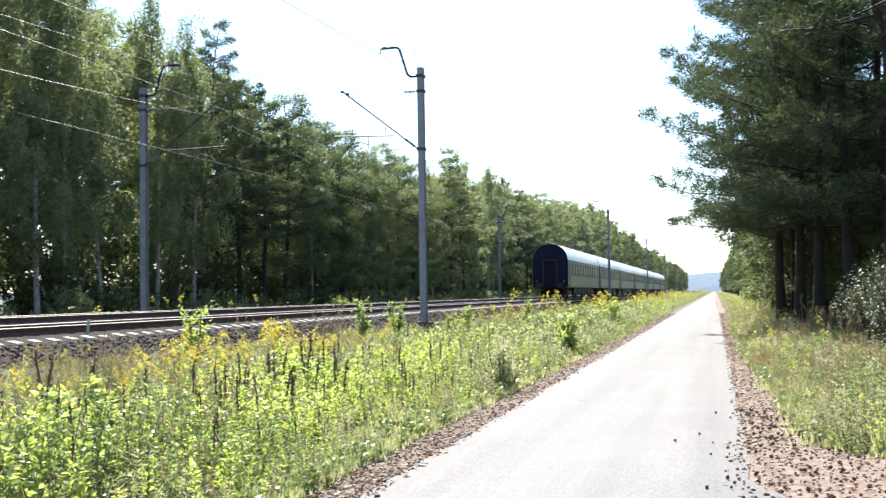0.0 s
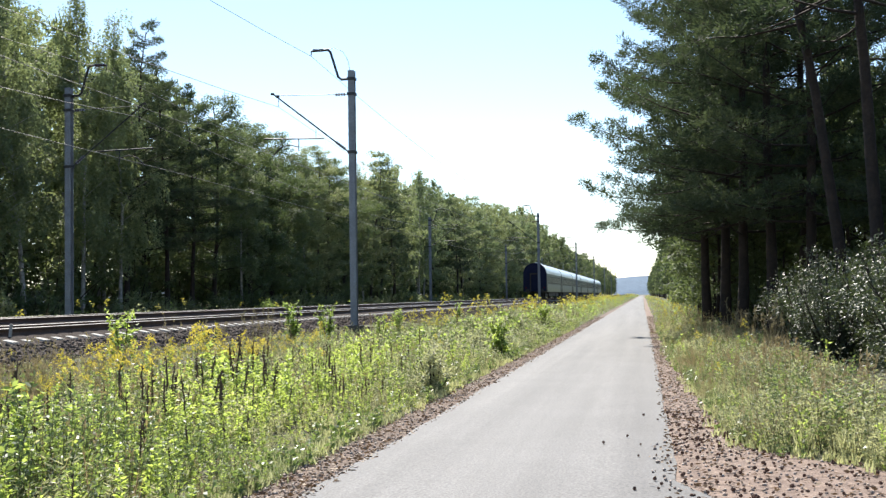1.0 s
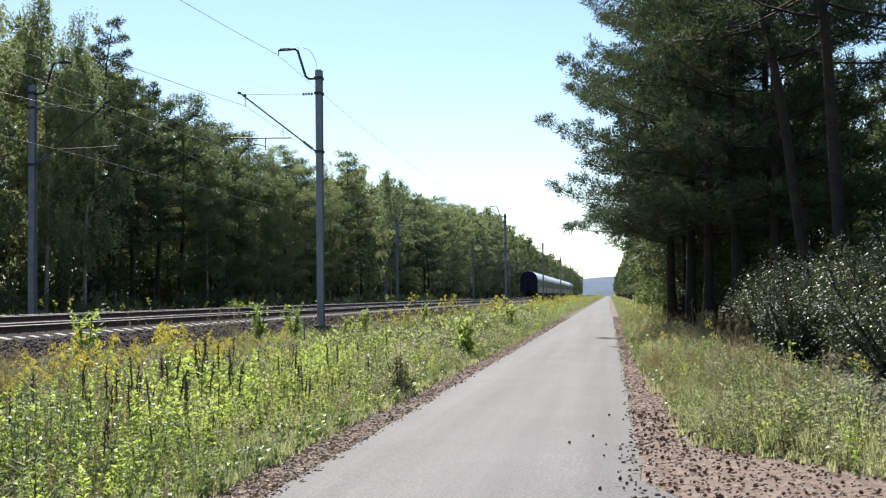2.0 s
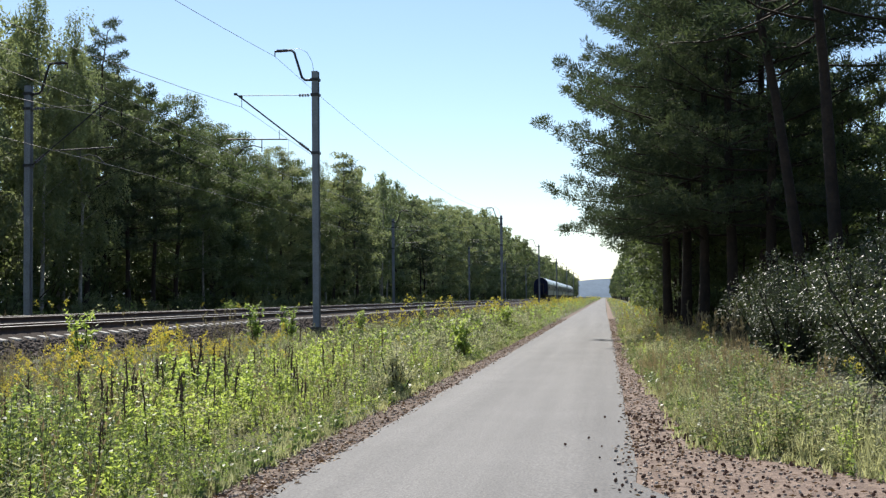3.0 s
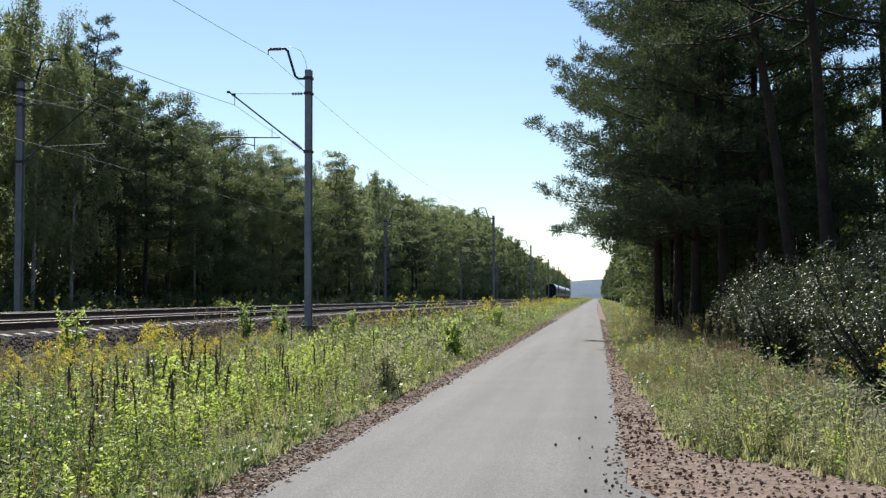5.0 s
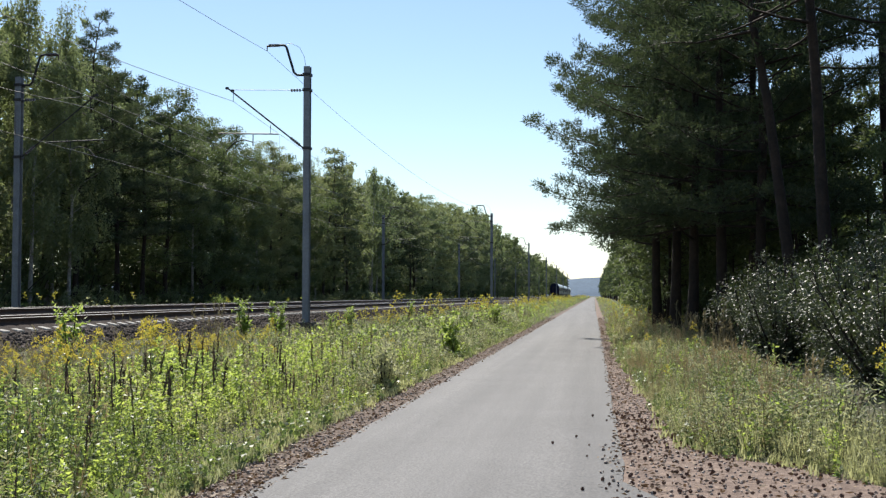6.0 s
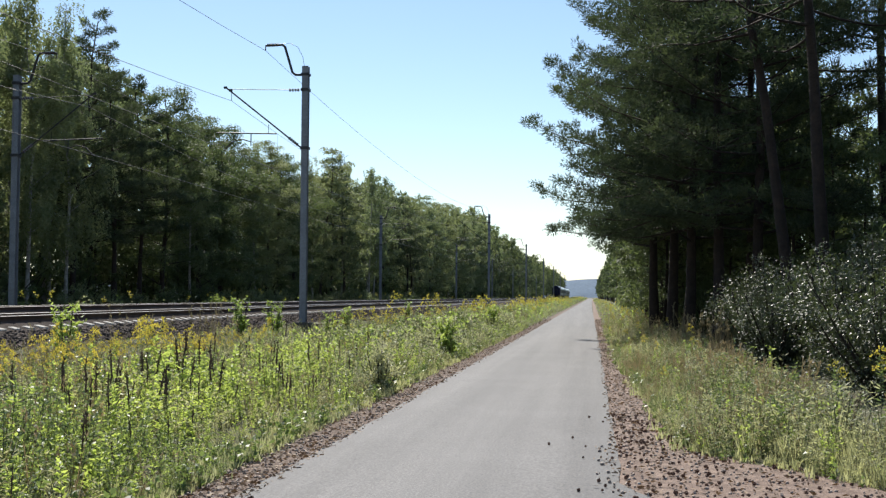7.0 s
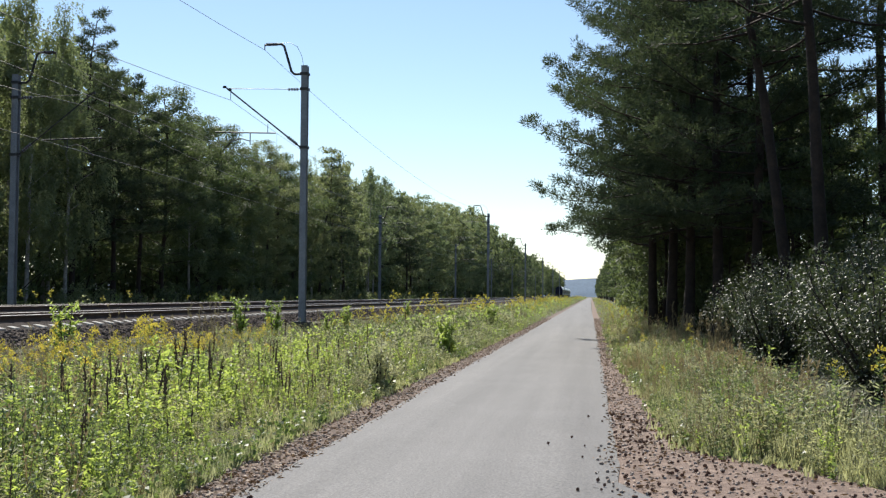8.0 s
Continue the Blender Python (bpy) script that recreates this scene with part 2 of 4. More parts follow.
def ballast_bed(name, cx, zr):
    ys = np.unique(np.concatenate([np.arange(-60, 100, .5), np.arange(100, 300, 4), np.geomspace(300, 1300, 30)]))
    zt = zr - .179
    prof = [(-2.75, .4), (-1.3, zt - .085), (-1.04, zt + .012), (-.5, zt), (.5, zt), (1.04, zt + .012), (1.3, zt - .085), (2.75, .4)]
    V = np.array([[(cx + x, y, z + (.01 * noise.noise((x * 3, y * 2, 1)) if 0 < k < 7 else 0)) for k, (x, z) in enumerate(prof)] for y in ys]).reshape(-1, 3)
    n = len(prof)
    i, j = np.meshgrid(np.arange(len(ys) - 1), np.arange(n - 1), indexing="ij")
    F = np.stack([i * n + j, i * n + j + 1, (i + 1) * n + j + 1, (i + 1) * n + j], -1).reshape(-1, 4)
    ob = new(name, mesh_np(name, V, F, [M_BALLAST]))
    return tagged(ob, "grey-brown crushed stone track bed", "track bed", kind="structure")


def rail(cx, zr, bed):
    """One rail: foot, web and a polished head."""
    ys = np.array([-60.0, 1300.0])
    foot = [(-.07, -.17), (-.07, -.155), (-.012, -.135), (-.012, -.05), (-.036, -.035), (-.036, -.004), (.036, -.004), (.036, -.035), (.012, -.05), (.012, -.135), (.07, -.155), (.07, -.17)]
    h = Heap()
    n = len(foot)
    V = np.array([[(cx + x, y, zr + z) for x, z in foot] for y in ys]).reshape(-1, 3)
    q = np.arange(n)
    h.add(V, np.stack([q, (q + 1) % n, n + (q + 1) % n, n + q], -1), 0)
    top = [(-.036, -.004), (-.026, 0), (.026, 0), (.036, -.004)]
    V = np.array([[(cx + x, y, zr + z + .0005) for x, z in top] for y in ys]).reshape(-1, 3)
    q = np.arange(3)
    h.add(V, np.stack([q, q + 1, 4 + q + 1, 4 + q], -1), 1)
    part("rail", h.mesh("rail", [M_RAIL, M_HEAD]), bed, "rusty steel rail with polished head")


def sleeper_mesh():
    bm = bmesh.new()
    box(bm, -1.36, 1.36, -.14, .14, -.24, 0, .02)
    bmesh.ops.bisect_plane(bm, geom=bm.verts[:] + bm.edges[:] + bm.faces[:], plane_co=(.98, 0, 0), plane_no=(1, 0, 0))
    bmesh.ops.bisect_plane(bm, geom=bm.verts[:] + bm.edges[:] + bm.faces[:], plane_co=(-.98, 0, 0), plane_no=(1, 0, 0))
    for v in bm.verts:
        if v.co.z > -.1 and abs(v.co.x) > 1.2:
            v.co.z -= .075
    return mesh_bm("sleeper", bm, [M_CONCRETE])


beds = []
for cx, zr in ((NEAR_X, NEAR_Z), (FAR_X, FAR_Z)):
    bed = ballast_bed("track_bed", cx, zr)
    beds.append(bed)
    for s in (-1, 1):
        rail(cx + s * GAUGE / 2, zr, bed)
SLEEPER = sleeper_mesh()
for i in range(300):
    part("sleeper", SLEEPER, beds[0], m=pose(NEAR_X + random.uniform(-.02, .02), 9 + i * .6, NEAR_Z - .171, 0, 0, random.uniform(-.6, .6)))
for i in range(130):
    part("sleeper", SLEEPER, beds[1], m=pose(FAR_X, 14 + i * .6, FAR_Z - .171))



def crib_ballast(bed, cx, zr, y0, count):
    """Stones heaped a finger's width over the sleepers in each gap."""
    h = Heap()
    for i in range(count):
        y, z = y0 + .3 + i * .6, zr - .171
        V = [(cx + x, y + d, z + u) for x, k in ((-1.08, 0), (-.95, 1), (.95, 1), (1.08, 0)) for d, u in ((-.15, -.02), (-.09, .016 * k - .01 * (1 - k) + .004 * noise.noise((cx, y, 3))), (.09, .016 * k - .01 * (1 - k)), (.15, -.02))]
        F = [[a * 4 + b, a * 4 + b + 1, a * 4 + b + 5, a * 4 + b + 4] for a in range(3) for b in range(3)]
        h.add(np.array(V), np.array(F))
    tagged(part("crib_ballast", h.mesh("crib_ballast", [M_BALLAST]), bed), kind="stuff")


crib_ballast(beds[0], NEAR_X, NEAR_Z, 9, 300)
crib_ballast(beds[1], FAR_X, FAR_Z, 14, 130)

bm = bmesh.new()
box(bm, -.03, .03, -.006, .006, -.1, .2, .002)
box(bm, -.03, .03, -.04, .006, .2, .215, .002)
peg = tagged(new("marker_peg", mesh_bm("marker_peg", bm, [M_CONCRETE])), "small white marker peg standing beside the rail", "marker")
peg.matrix_basis = pose(NEAR_X + .95, 20.9, NEAR_Z - .12, 4, 6, 20)

# ---- overhead line ----
MASTS_Y = [-26.0, 40.2, 115.0, 181.0, 247.0, 313.0, 379.0, 445.0]


def mast_prototype():
    """A steel mast of H section with hinged cantilever, reaching towards -x; origin at its foot on the ground."""
    mast = thing("overhead_line_mast", "grey galvanised steel catenary mast with cantilever arm", "catenary mast", group="masts along the railway")
    H = 9.2
    bm = bmesh.new()
    prof = [(-.115, -.12), (.115, -.12), (.115, -.098), (.01, -.098), (.01, .098), (.115, .098), (.115, .12), (-.115, .12), (-.115, .098), (-.01, .098), (-.01, -.098), (-.115, -.098)]
    face = bm.faces.new([bm.verts.new((x, y, 0)) for x, y in prof])
    top = bmesh.ops.extrude_face_region(bm, geom=[face])
    bmesh.ops.translate(bm, verts=[v for v in top["geom"] if isinstance(v, bmesh.types.BMVert)], vec=(0, 0, H))
    part("pole", mesh_bm("pole", bm, [M_MAST]), mast)
    bm = bmesh.new()
    box(bm, -.3, .3, -.3, .3, -.5, .03, .02)
    part("foundation", mesh_bm("foundation", bm, [M_FOOT]), mast, "weathered dark concrete foot block")
    for z in (6.25, H - .3, 8.35):
        bm = bmesh.new()
        box(bm, -.15, .15, -.16, .16, z - .05, z + .05, .01)
        part("clamp", mesh_bm("clamp", bm, [M_STEELARM]), mast)
    # horn that carries the feeder wire
    V, F = tube([(-.1, 0, H - .3), (-.38, 0, H - .3), (-.5, 0, H - .2), (-.78, 0, H + .72), (-.88, 0, H + .8), (-1.0, 0, H + .8)], .045, 8)
    horn = part("feeder_horn", mesh_np("feeder_horn", V, F, [M_STEELARM], smooth=True), mast, "bent steel bracket")
    bm = bmesh.new()
    rod(bm, (-1.0, 0, H + .8), (-1.5, 0, H + .78), .04)
    for k in range(7):
        rod(bm, (-1.04 - k * .06, 0, H + .8), (-1.07 - k * .06, 0, H + .8), .06, 10)
    rod(bm, (-1.5, 0, H + .79), (-1.5, 0, H + .6), .02)
    part("insulator", mesh_bm("insulator", bm, [M_CERAMIC]), horn, "brown ribbed insulator")
    V, F = tube([(-.95, 0, H + .82), (-.6, 0, H + .86), (-.3, 0, H + .7), (-.12, 0, H + .35), (-.06, 0, H)], .008, 4)
    part("jumper_cable", mesh_np("jumper_cable", V, F, [M_WIRE]), mast)
    # cantilever: strut, tie rod, registration arm
    bm = bmesh.new()
    rod(bm, (-.12, 0, 6.25), (-2.98, 0, 8.5), .028)
    rod(bm, (-2.75, 0, 8.36), (-2.75, 0, 8.0), .012, 5)
    box(bm, -3.04, -2.92, -.04, .04, 8.44, 8.52, .01)
    box(bm, -2.84, -2.72, -.035, .035, 8.33, 8.43, .01)
    strut = part("cantilever_strut", mesh_bm("cantilever_strut", bm, [M_STEELARM]), mast)
    bm = bmesh.new()
    for k in range(5):
        rod(bm, (-.28 - .07 * k, 0, 6.38 + .055 * k), (-.31 - .07 * k, 0, 6.4 + .055 * k), .06, 10)
    part("strut_insulator", mesh_bm("strut_insulator", bm, [M_CERAMIC]), strut, "ribbed insulator")
    bm = bmesh.new()
    rod(bm, (-.12, 0, 8.35), (-2.8, 0, 8.42), .012, 6)
    tie = part("tie_rod", mesh_bm("tie_rod", bm, [M_STEELARM]), mast)
    bm = bmesh.new()
    for k in range(4):
        rod(bm, (-.25 - .1 * k, 0, 8.353), (-.3 - .1 * k, 0, 8.354), .055, 10)
    part("tie_insulator", mesh_bm("tie_insulator", bm, [M_CERAMIC]), tie, "ribbed insulator")
    bm = bmesh.new()
    rod(bm, (-1.05, 0, 6.78), (-3.3, 0, 6.84), .025)
    rod(bm, (-1.35, 0, 6.79), (-1.35, 0, 7.12), .012, 5)
    rod(bm, (-2.0, 0, 6.8), (-2.0, 0, 6.35), .02, 6)
    V, F = tube([(-2.0, 0, 6.5), (-2.35, 0, 6.6), (-2.7, 0, 6.5), (-3.0, 0, 6.18)], .022, 6)
    reg = part("registration_arm", mesh_bm("registration_arm", bm, [M_STEELARM]), mast)
    part("steady_arm", mesh_np("steady_arm", V, F, [M_STEELARM]), reg)
    return mast


MAST_X, FAR_MAST_X, MAST_Z, FAR_MAST_Z = -10.2, -20.9, .6, .52
proto = mast_prototype()
proto.matrix_basis = pose(MAST_X, MASTS_Y[0], MAST_Z)
for y in MASTS_Y[1:]:
    copy_thing(proto, pose(MAST_X, y, MAST_Z))
for y in MASTS_Y:
    copy_thing(proto, pose(FAR_MAST_X, y * .985 + .1, FAR_MAST_Z - .15, 0, 0, 180))


def wire(name, label, x, z, sag, r, droppers=None, ys=MASTS_Y, stagger=0):
    """A wire from mast to mast with its sag; droppers hang from it down to the height given."""
    h = Heap()
    for k, (a, b) in enumerate(zip(ys, ys[1:])):
        u = np.linspace(0, 1, 13)
        xs = x + stagger * np.where(k % 2, 1 - 2 * u, 2 * u - 1)
        P = np.stack([xs, a + (b - a) * u, z - 4 * sag * u * (1 - u)], 1)
        h.add(*tube(P, r, 4))
        if droppers:
            for p in P[1:-1:2]:
                h.add(*tube([p, (p[0], p[1], droppers)], .005, 4))
    return tagged(new(name, h.mesh(name, [M_WIRE])), label, "overhead wire", kind="structure")


FARS_Y = [y * .985 + .1 for y in MASTS_Y]
for mx, mz, s, ys in ((MAST_X, MAST_Z, -1, MASTS_Y), (FAR_MAST_X, FAR_MAST_Z - .15, 1, FARS_Y)):
    wire("feeder_wire", "thin grey feeder wire strung between mast tops", mx + s * 1.5, mz + 9.8, .9, .009, ys=ys)
    wire("messenger_wire", "grey messenger wire of the overhead line", mx + s * 2.75, mz + 8.0, 1.1, .009, mz + 6.2, ys=ys)
    wire("contact_wire", "copper contact wire over the track", mx + s * 3.0, mz + 6.18, .02, .008, ys=ys, stagger=.2)

# ---- train ----
M_COACH = surface("coach_paint_green", (.012, .038, .042), (.018, .048, .052), .6, .42, fine=30, bump=.02)
M_COACHLOW = surface("coach_paint_pale", (.1, .148, .152), (.135, .183, .188), .6, .42, fine=30, bump=.02)
M_COACHEND = surface("coach_end_navy", (.006, .008, .03), (.011, .014, .045), 1.2, .7, fine=20, bump=.05, spec=.2)
M_ROOF = surface("coach_roof", (.62, .64, .67), (.72, .74, .77), .8, .32, .15, fine=25, bump=.04)
M_UNDER = surface("coach_underframe", (.02, .018, .016), (.045, .04, .035), 3, .8, fine=20, bump=.2)
M_PANE, nt_, b_ = nodes_of("coach_window_glass")
b_.inputs["Base Color"].default_value, b_.inputs["Roughness"].default_value = (.01, .015, .016, 1), .3
M_LAMP = surface("tail_lamp_red", (.1, .006, .008), (.13, .01, .01), 5, .25, bump=0)


def loft(sections):
    """Quads between equal point rows."""
    n = len(sections[0])
    V = np.array(sections, float).reshape(-1, 3)
    i, j = np.meshgrid(np.arange(len(sections) - 1), np.arange(n - 1), indexing="ij")
    return V, np.stack([i * n + j, (i + 1) * n + j, (i + 1) * n + j + 1, i * n + j + 1], -1).reshape(-1, 4)


def coach_prototype():
    """An arched-roof passenger coach, 26.1 m long, running along +y; origin on the rails under its rear end."""
    c = thing("passenger_coach", "dark green and pale passenger coach with silver arched roof", "train coach", group="coaches of the train")
    L, hw, z0, z1 = 26.1, 1.46, 1.0, 3.2
    roof = [(hw * math.cos(a), z1 + 1.33 * math.sin(a)) for a in np.linspace(0, math.pi, 17)]
    # side walls in two colours
    for s in (1, -1):
        V, F = loft([[(s * hw, y, 1.9), (s * (hw + .01), y, 2.5), (s * hw, y, z1)] for y in np.linspace(0, L, 14)])
        part("side_wall", mesh_np("side_wall", V, F, [M_COACH]), c, "dark green upper side")
        V, F = loft([[(s * (hw - .06), y, z0 - .06), (s * hw, y, z0 + .08), (s * hw, y, 1.9)] for y in np.linspace(0, L, 14)])
        part("lower_side", mesh_np("lower_side", V, F, [M_COACHLOW]), c, "pale lower side band")
        bm = bmesh.new()
        box(bm, s * hw - .02, s * hw + .02, 0, L, 1.88, 1.93)
        part("waist_strip", mesh_bm("waist_strip", bm, [M_COACH]), c)
    V, F = loft([[(x, y, z) for x, z in roof] for y in (-.08, 0, L / 2, L, L + .08)])
    part("roof", mesh_np("roof", V, F, [M_ROOF], smooth=True), c, "silver arched roof")
    for y0, yy in ((0, -.01), (L, L + .01)):
        bm = bmesh.new()
        ring = [bm.verts.new((x, yy, z)) for x, z in roof] + [bm.verts.new((-hw, yy, z0)), bm.verts.new((hw, yy, z0))]
        bm.faces.new(ring)
        r = bmesh.ops.extrude_face_region(bm, geom=bm.faces[:])
        bmesh.ops.translate(bm, verts=[v for v in r["geom"] if isinstance(v, bmesh.types.BMVert)], vec=(0, .06 if y0 == 0 else -.06, 0))
        end = part("end_wall", mesh_bm("end_wall", bm, [M_COACHEND]), c, "dark navy end wall")
        d = -1 if y0 == 0 else 1
        bm = bmesh.new()
        for x0, x1, a, b in ((-.62, -.48, 1.05, 3.1), (.48, .62, 1.05, 3.1), (-.62, .62, 3.1, 3.26)):
            box(bm, x0, x1, yy + min(d * .3, 0), yy + max(d * .3, 0), a, b, .03)
        part("gangway_frame", mesh_bm("gangway_frame", bm, [M_UNDER]), end, "black rubber gangway")
        bm = bmesh.new()
        box(bm, -.45, .45, yy + min(d * .06, 0), yy + max(d * .06, 0), 1.08, 3.05, .02)
        part("end_door", mesh_bm("end_door", bm, [M_COACHEND]), end)
        for s in (-1, 1):
            bm = bmesh.new()
            rod(bm, (s * .875, yy, 1.06), (s * .875, yy + d * .55, 1.06), .08, 12)
            rod(bm, (s * .875, yy + d * .55, 1.06), (s * .875, yy + d * .6, 1.06), .24, 16)
            part("buffer", mesh_bm("buffer", bm, [M_UNDER]), end)
            bm = bmesh.new()
            rod(bm, (s * 1.12, yy, 1.45), (s * 1.12, yy + d * .05, 1.45), .09, 12)
            part("tail_lamp", mesh_bm("tail_lamp", bm, [M_LAMP]), end, "unlit red tail lamp")
    bm = bmesh.new()
    box(bm, -1.0, 1.0, 1.0, L - 1.0, .85, 1.0)
    for y in (5.9, 8.6, 11.3, 14.0, 16.9, 19.2):
        box(bm, -1.25, 1.25, y, y + 2.3, .36, .92, .04)
    part("underframe", mesh_bm("underframe", bm, [M_UNDER]), c, "black underframe with equipment boxes")
    for yb in (3.6, L - 3.6):
        bm = bmesh.new()
        for s in (-1, 1):
            box(bm, s * 1.02 - .08, s * 1.02 + .08, yb - 1.75, yb + 1.75, .38, .72, .05)
        box(bm, -1.0, 1.0, yb - .3, yb + .3, .45, .85)
        bogie = part("bogie", mesh_bm("bogie", bm, [M_UNDER]), c)
        for yw in (yb - 1.25, yb + 1.25):
            bm = bmesh.new()
            rod(bm, (-.72, yw, .46), (.72, yw, .46), .09, 8)
            for s in (-1, 1):
                rod(bm, (s * .68, yw, .46), (s * .81, yw, .46), .46, 20)
            part("wheelset", mesh_bm("wheelset", bm, [M_UNDER]), bogie)
    for s in (1, -1):
        for k in range(10):
            y = 3.1 + k * 2.02
            bm = bmesh.new()
            box(bm, s * hw - .03, s * hw + .03, y, y + 1.3, 2.02, 2.88, .02)
            w = part("window", mesh_bm("window", bm, [M_COACHEND]), c)
            bm = bmesh.new()
            box(bm, s * hw - .035, s * hw + .035, y + .06, y + 1.24, 2.08, 2.82)
            part("pane", mesh_bm("pane", bm, [M_PANE]), w, "dark window pane")
        for y in (.7, L - 1.6):
            bm = bmesh.new()
            box(bm, s * hw - .03, s * hw + .025, y, y + .9, .98, 2.95, .02)
            d = part("door", mesh_bm("door", bm, [M_COACH]), c)
            bm = bmesh.new()
            box(bm, s * hw - .03, s * hw + .032, y + .2, y + .7, 2.1, 2.8)
            part("door_pane", mesh_bm("door_pane", bm, [M_PANE]), d)
    bm = bmesh.new()
    for y in (2.0, 8.5, 15.0, 22.0):
        rod(bm, (0, y, 4.42), (0, y, 4.64), .22, 12, .16)
    part("roof_vents", mesh_bm("roof_vents", bm, [M_ROOF]), c)
    return c


TRAIN_Y0, TRAIN_V, COACHES, PITCH = 94.5, 48.5, 7, 26.8
coach = coach_prototype()
coaches = [coach] + [copy_thing(coach, pose(NEAR_X, TRAIN_Y0 + k * PITCH, NEAR_Z)) for k in range(1, COACHES)]
coach.matrix_basis = pose(NEAR_X, TRAIN_Y0, NEAR_Z)


def motions():
    """The train leaves at a steady speed along the near track."""
    for k, c in enumerate(coaches):
        walk(c, [(i * .2, pose(NEAR_X, TRAIN_Y0 + k * PITCH + TRAIN_V * i * .2, NEAR_Z)) for i in range(41)])

# ---- trees ----
def leaf_tris(g, base, along, length, width, face=None):
    """Small pointed leaves, one triangle each, turned towards face where it is given."""
    n = len(base)
    along = unit(along)
    hint = g.normal(size=(n, 3)) if face is None else face + g.normal(0, .35, (n, 3))
    side = unit(np.cross(along, hint))
    L, W = np.broadcast_to(length, (n,))[:, None], np.broadcast_to(width, (n,))[:, None]
    V = np.stack([base - side * W * .5, base + side * W * .5, base + along * L], 1).reshape(-1, 3)
    return V, np.arange(n * 3).reshape(n, 3)


def grow(kind, h, r, seed, limbs, leaves, size, low, trunk_r, lean=(0, 0), width_ratio=.5, plain=False, dense=1.0):
    """Trunk-and-limb arrays and crown arrays of one tree, foot at the origin."""
    g = np.random.default_rng(seed)
    wood, crown = Heap(), Heap()
    zs = np.linspace(-.3, h * .96, 9)
    bend = np.cumsum(g.normal(0, .012 * h, (9, 2)), 0) * np.linspace(0, 1, 9)[:, None]
    T = np.stack([bend[:, 0] + lean[0] * zs / h, bend[:, 1] + lean[1] * zs / h, zs], 1)
    rad = trunk_r * (1 - .85 * np.linspace(0, 1, 9)) * (1 + .35 * np.exp(-np.linspace(0, 1, 9) * 14))
    wood.add(*tube(T, rad, 8))
    C, D, S = [], [], []   # centres of the leaf clumps, the way they point, their size
    for i in range(limbs):
        u = ((i + g.uniform(0, 1)) / limbs) ** (1.2 if kind == "pine" else 1)
        z = h * (low + (.97 - low) * u)
        base = np.array([np.interp(z, zs, T[:, 0]), np.interp(z, zs, T[:, 1]), z])
        az = i * 2.4 + g.uniform(-.5, .5)
        if kind == "pine":
            reach = r * (.55 + .45 * math.sin(math.pi * min(1, u * 1.1 + .2))) * g.uniform(.7, 1.03) * float(np.interp(u, [0, .3, .45, .75, 1], [1.06, 1.1, 1.0, .88, .4]))
            el = g.uniform(-.12, .3) + .55 * u
        elif kind == "birch":
            reach = r * (.35 + .75 * math.sin(math.pi * (u * .85 + .12))) * g.uniform(.6, 1.1) * (1 - .5 * u ** 2)
            el = g.uniform(.5, .95)
        else:
            reach = r * (.45 + .65 * math.sin(math.pi * (u * .82 + .12))) * g.uniform(.65, 1.15) * (1 - .45 * u ** 3)
            el = g.uniform(.1, .55) + .4 * u
        d = np.array([math.cos(az) * math.cos(el), math.sin(az) * math.cos(el), math.sin(el)])
        t = np.linspace(0, 1, 5)[:, None]
        droop = reach * (.14 * t ** 3 - .12 * t if kind == "pine" else -.14 * t ** 2)
        P = base + d * reach * t + np.concatenate([0 * t, 0 * t, droop], 1) + np.cumsum(g.normal(0, .03 * reach, (5, 3)), 0) * t
        wood.add(*tube(P[::2] if plain else P, trunk_r * .26 * (1 - .4 * u) * np.linspace(1, .15, 3 if plain else 5), 3 if plain else 4))

        def at(q):
            return np.array([np.interp(q * 4, range(5), P[:, k]) for k in range(3)])
        if kind == "pine":
            # flat sprays: side twigs left and right of the limb, a tuft half-way and at the end of each
            step = .42 / max(reach, .5) * (2.2 if plain else 1) / dense
            across = unit(np.cross(d, [0, 0, 1.]))
            for q in np.arange(.3, 1.0, step):
                for sgn in (-1, 1):
                    if g.uniform() < .12:
                        continue
                    w = unit(d * g.uniform(.3, .8) + across * sgn + [0, 0, g.uniform(.05, .4)])
                    ln = (reach * .36 * (1.12 - q) + .22) * g.uniform(.7, 1.2)
                    for f in (.5, 1.0):
                        C.append(at(q) + w * ln * f + g.normal(0, .05, 3))
                        D.append(w)
                        S.append(g.uniform(.75, 1.25))
            C.append(at(1.0))
            D.append(d)
            S.append(1.2)
        elif kind == "birch":
            for q in g.uniform(.3, 1.05, max(3, int(reach * 5 * dense / (2 if plain else 1)))):
                C.append(at(min(q, 1)) + g.normal(0, .2, 3))
                D.append(np.array([0, 0, -1.]) + g.normal(0, .12, 3) + d * [.15, .15, 0])
                S.append(g.uniform(.4, 1.3))
        else:
            for q in g.uniform(.4, 1.08, max(2, int(reach * 2.3 * dense / (1.6 if plain else 1)))):
                C.append(at(min(q, 1)) + g.normal(0, .13 * reach ** .7, 3) * [1, 1, .7])
                D.append(d)
                S.append(g.uniform(.6, 1.3))
    C, D, S = np.array(C), unit(np.array(D)), np.array(S)
    pick = g.choice(len(C), leaves, p=S / S.sum())
    c, d, s = C[pick], D[pick], S[pick][:, None]
    ball = unit(g.normal(size=(leaves, 3)))
    face = None
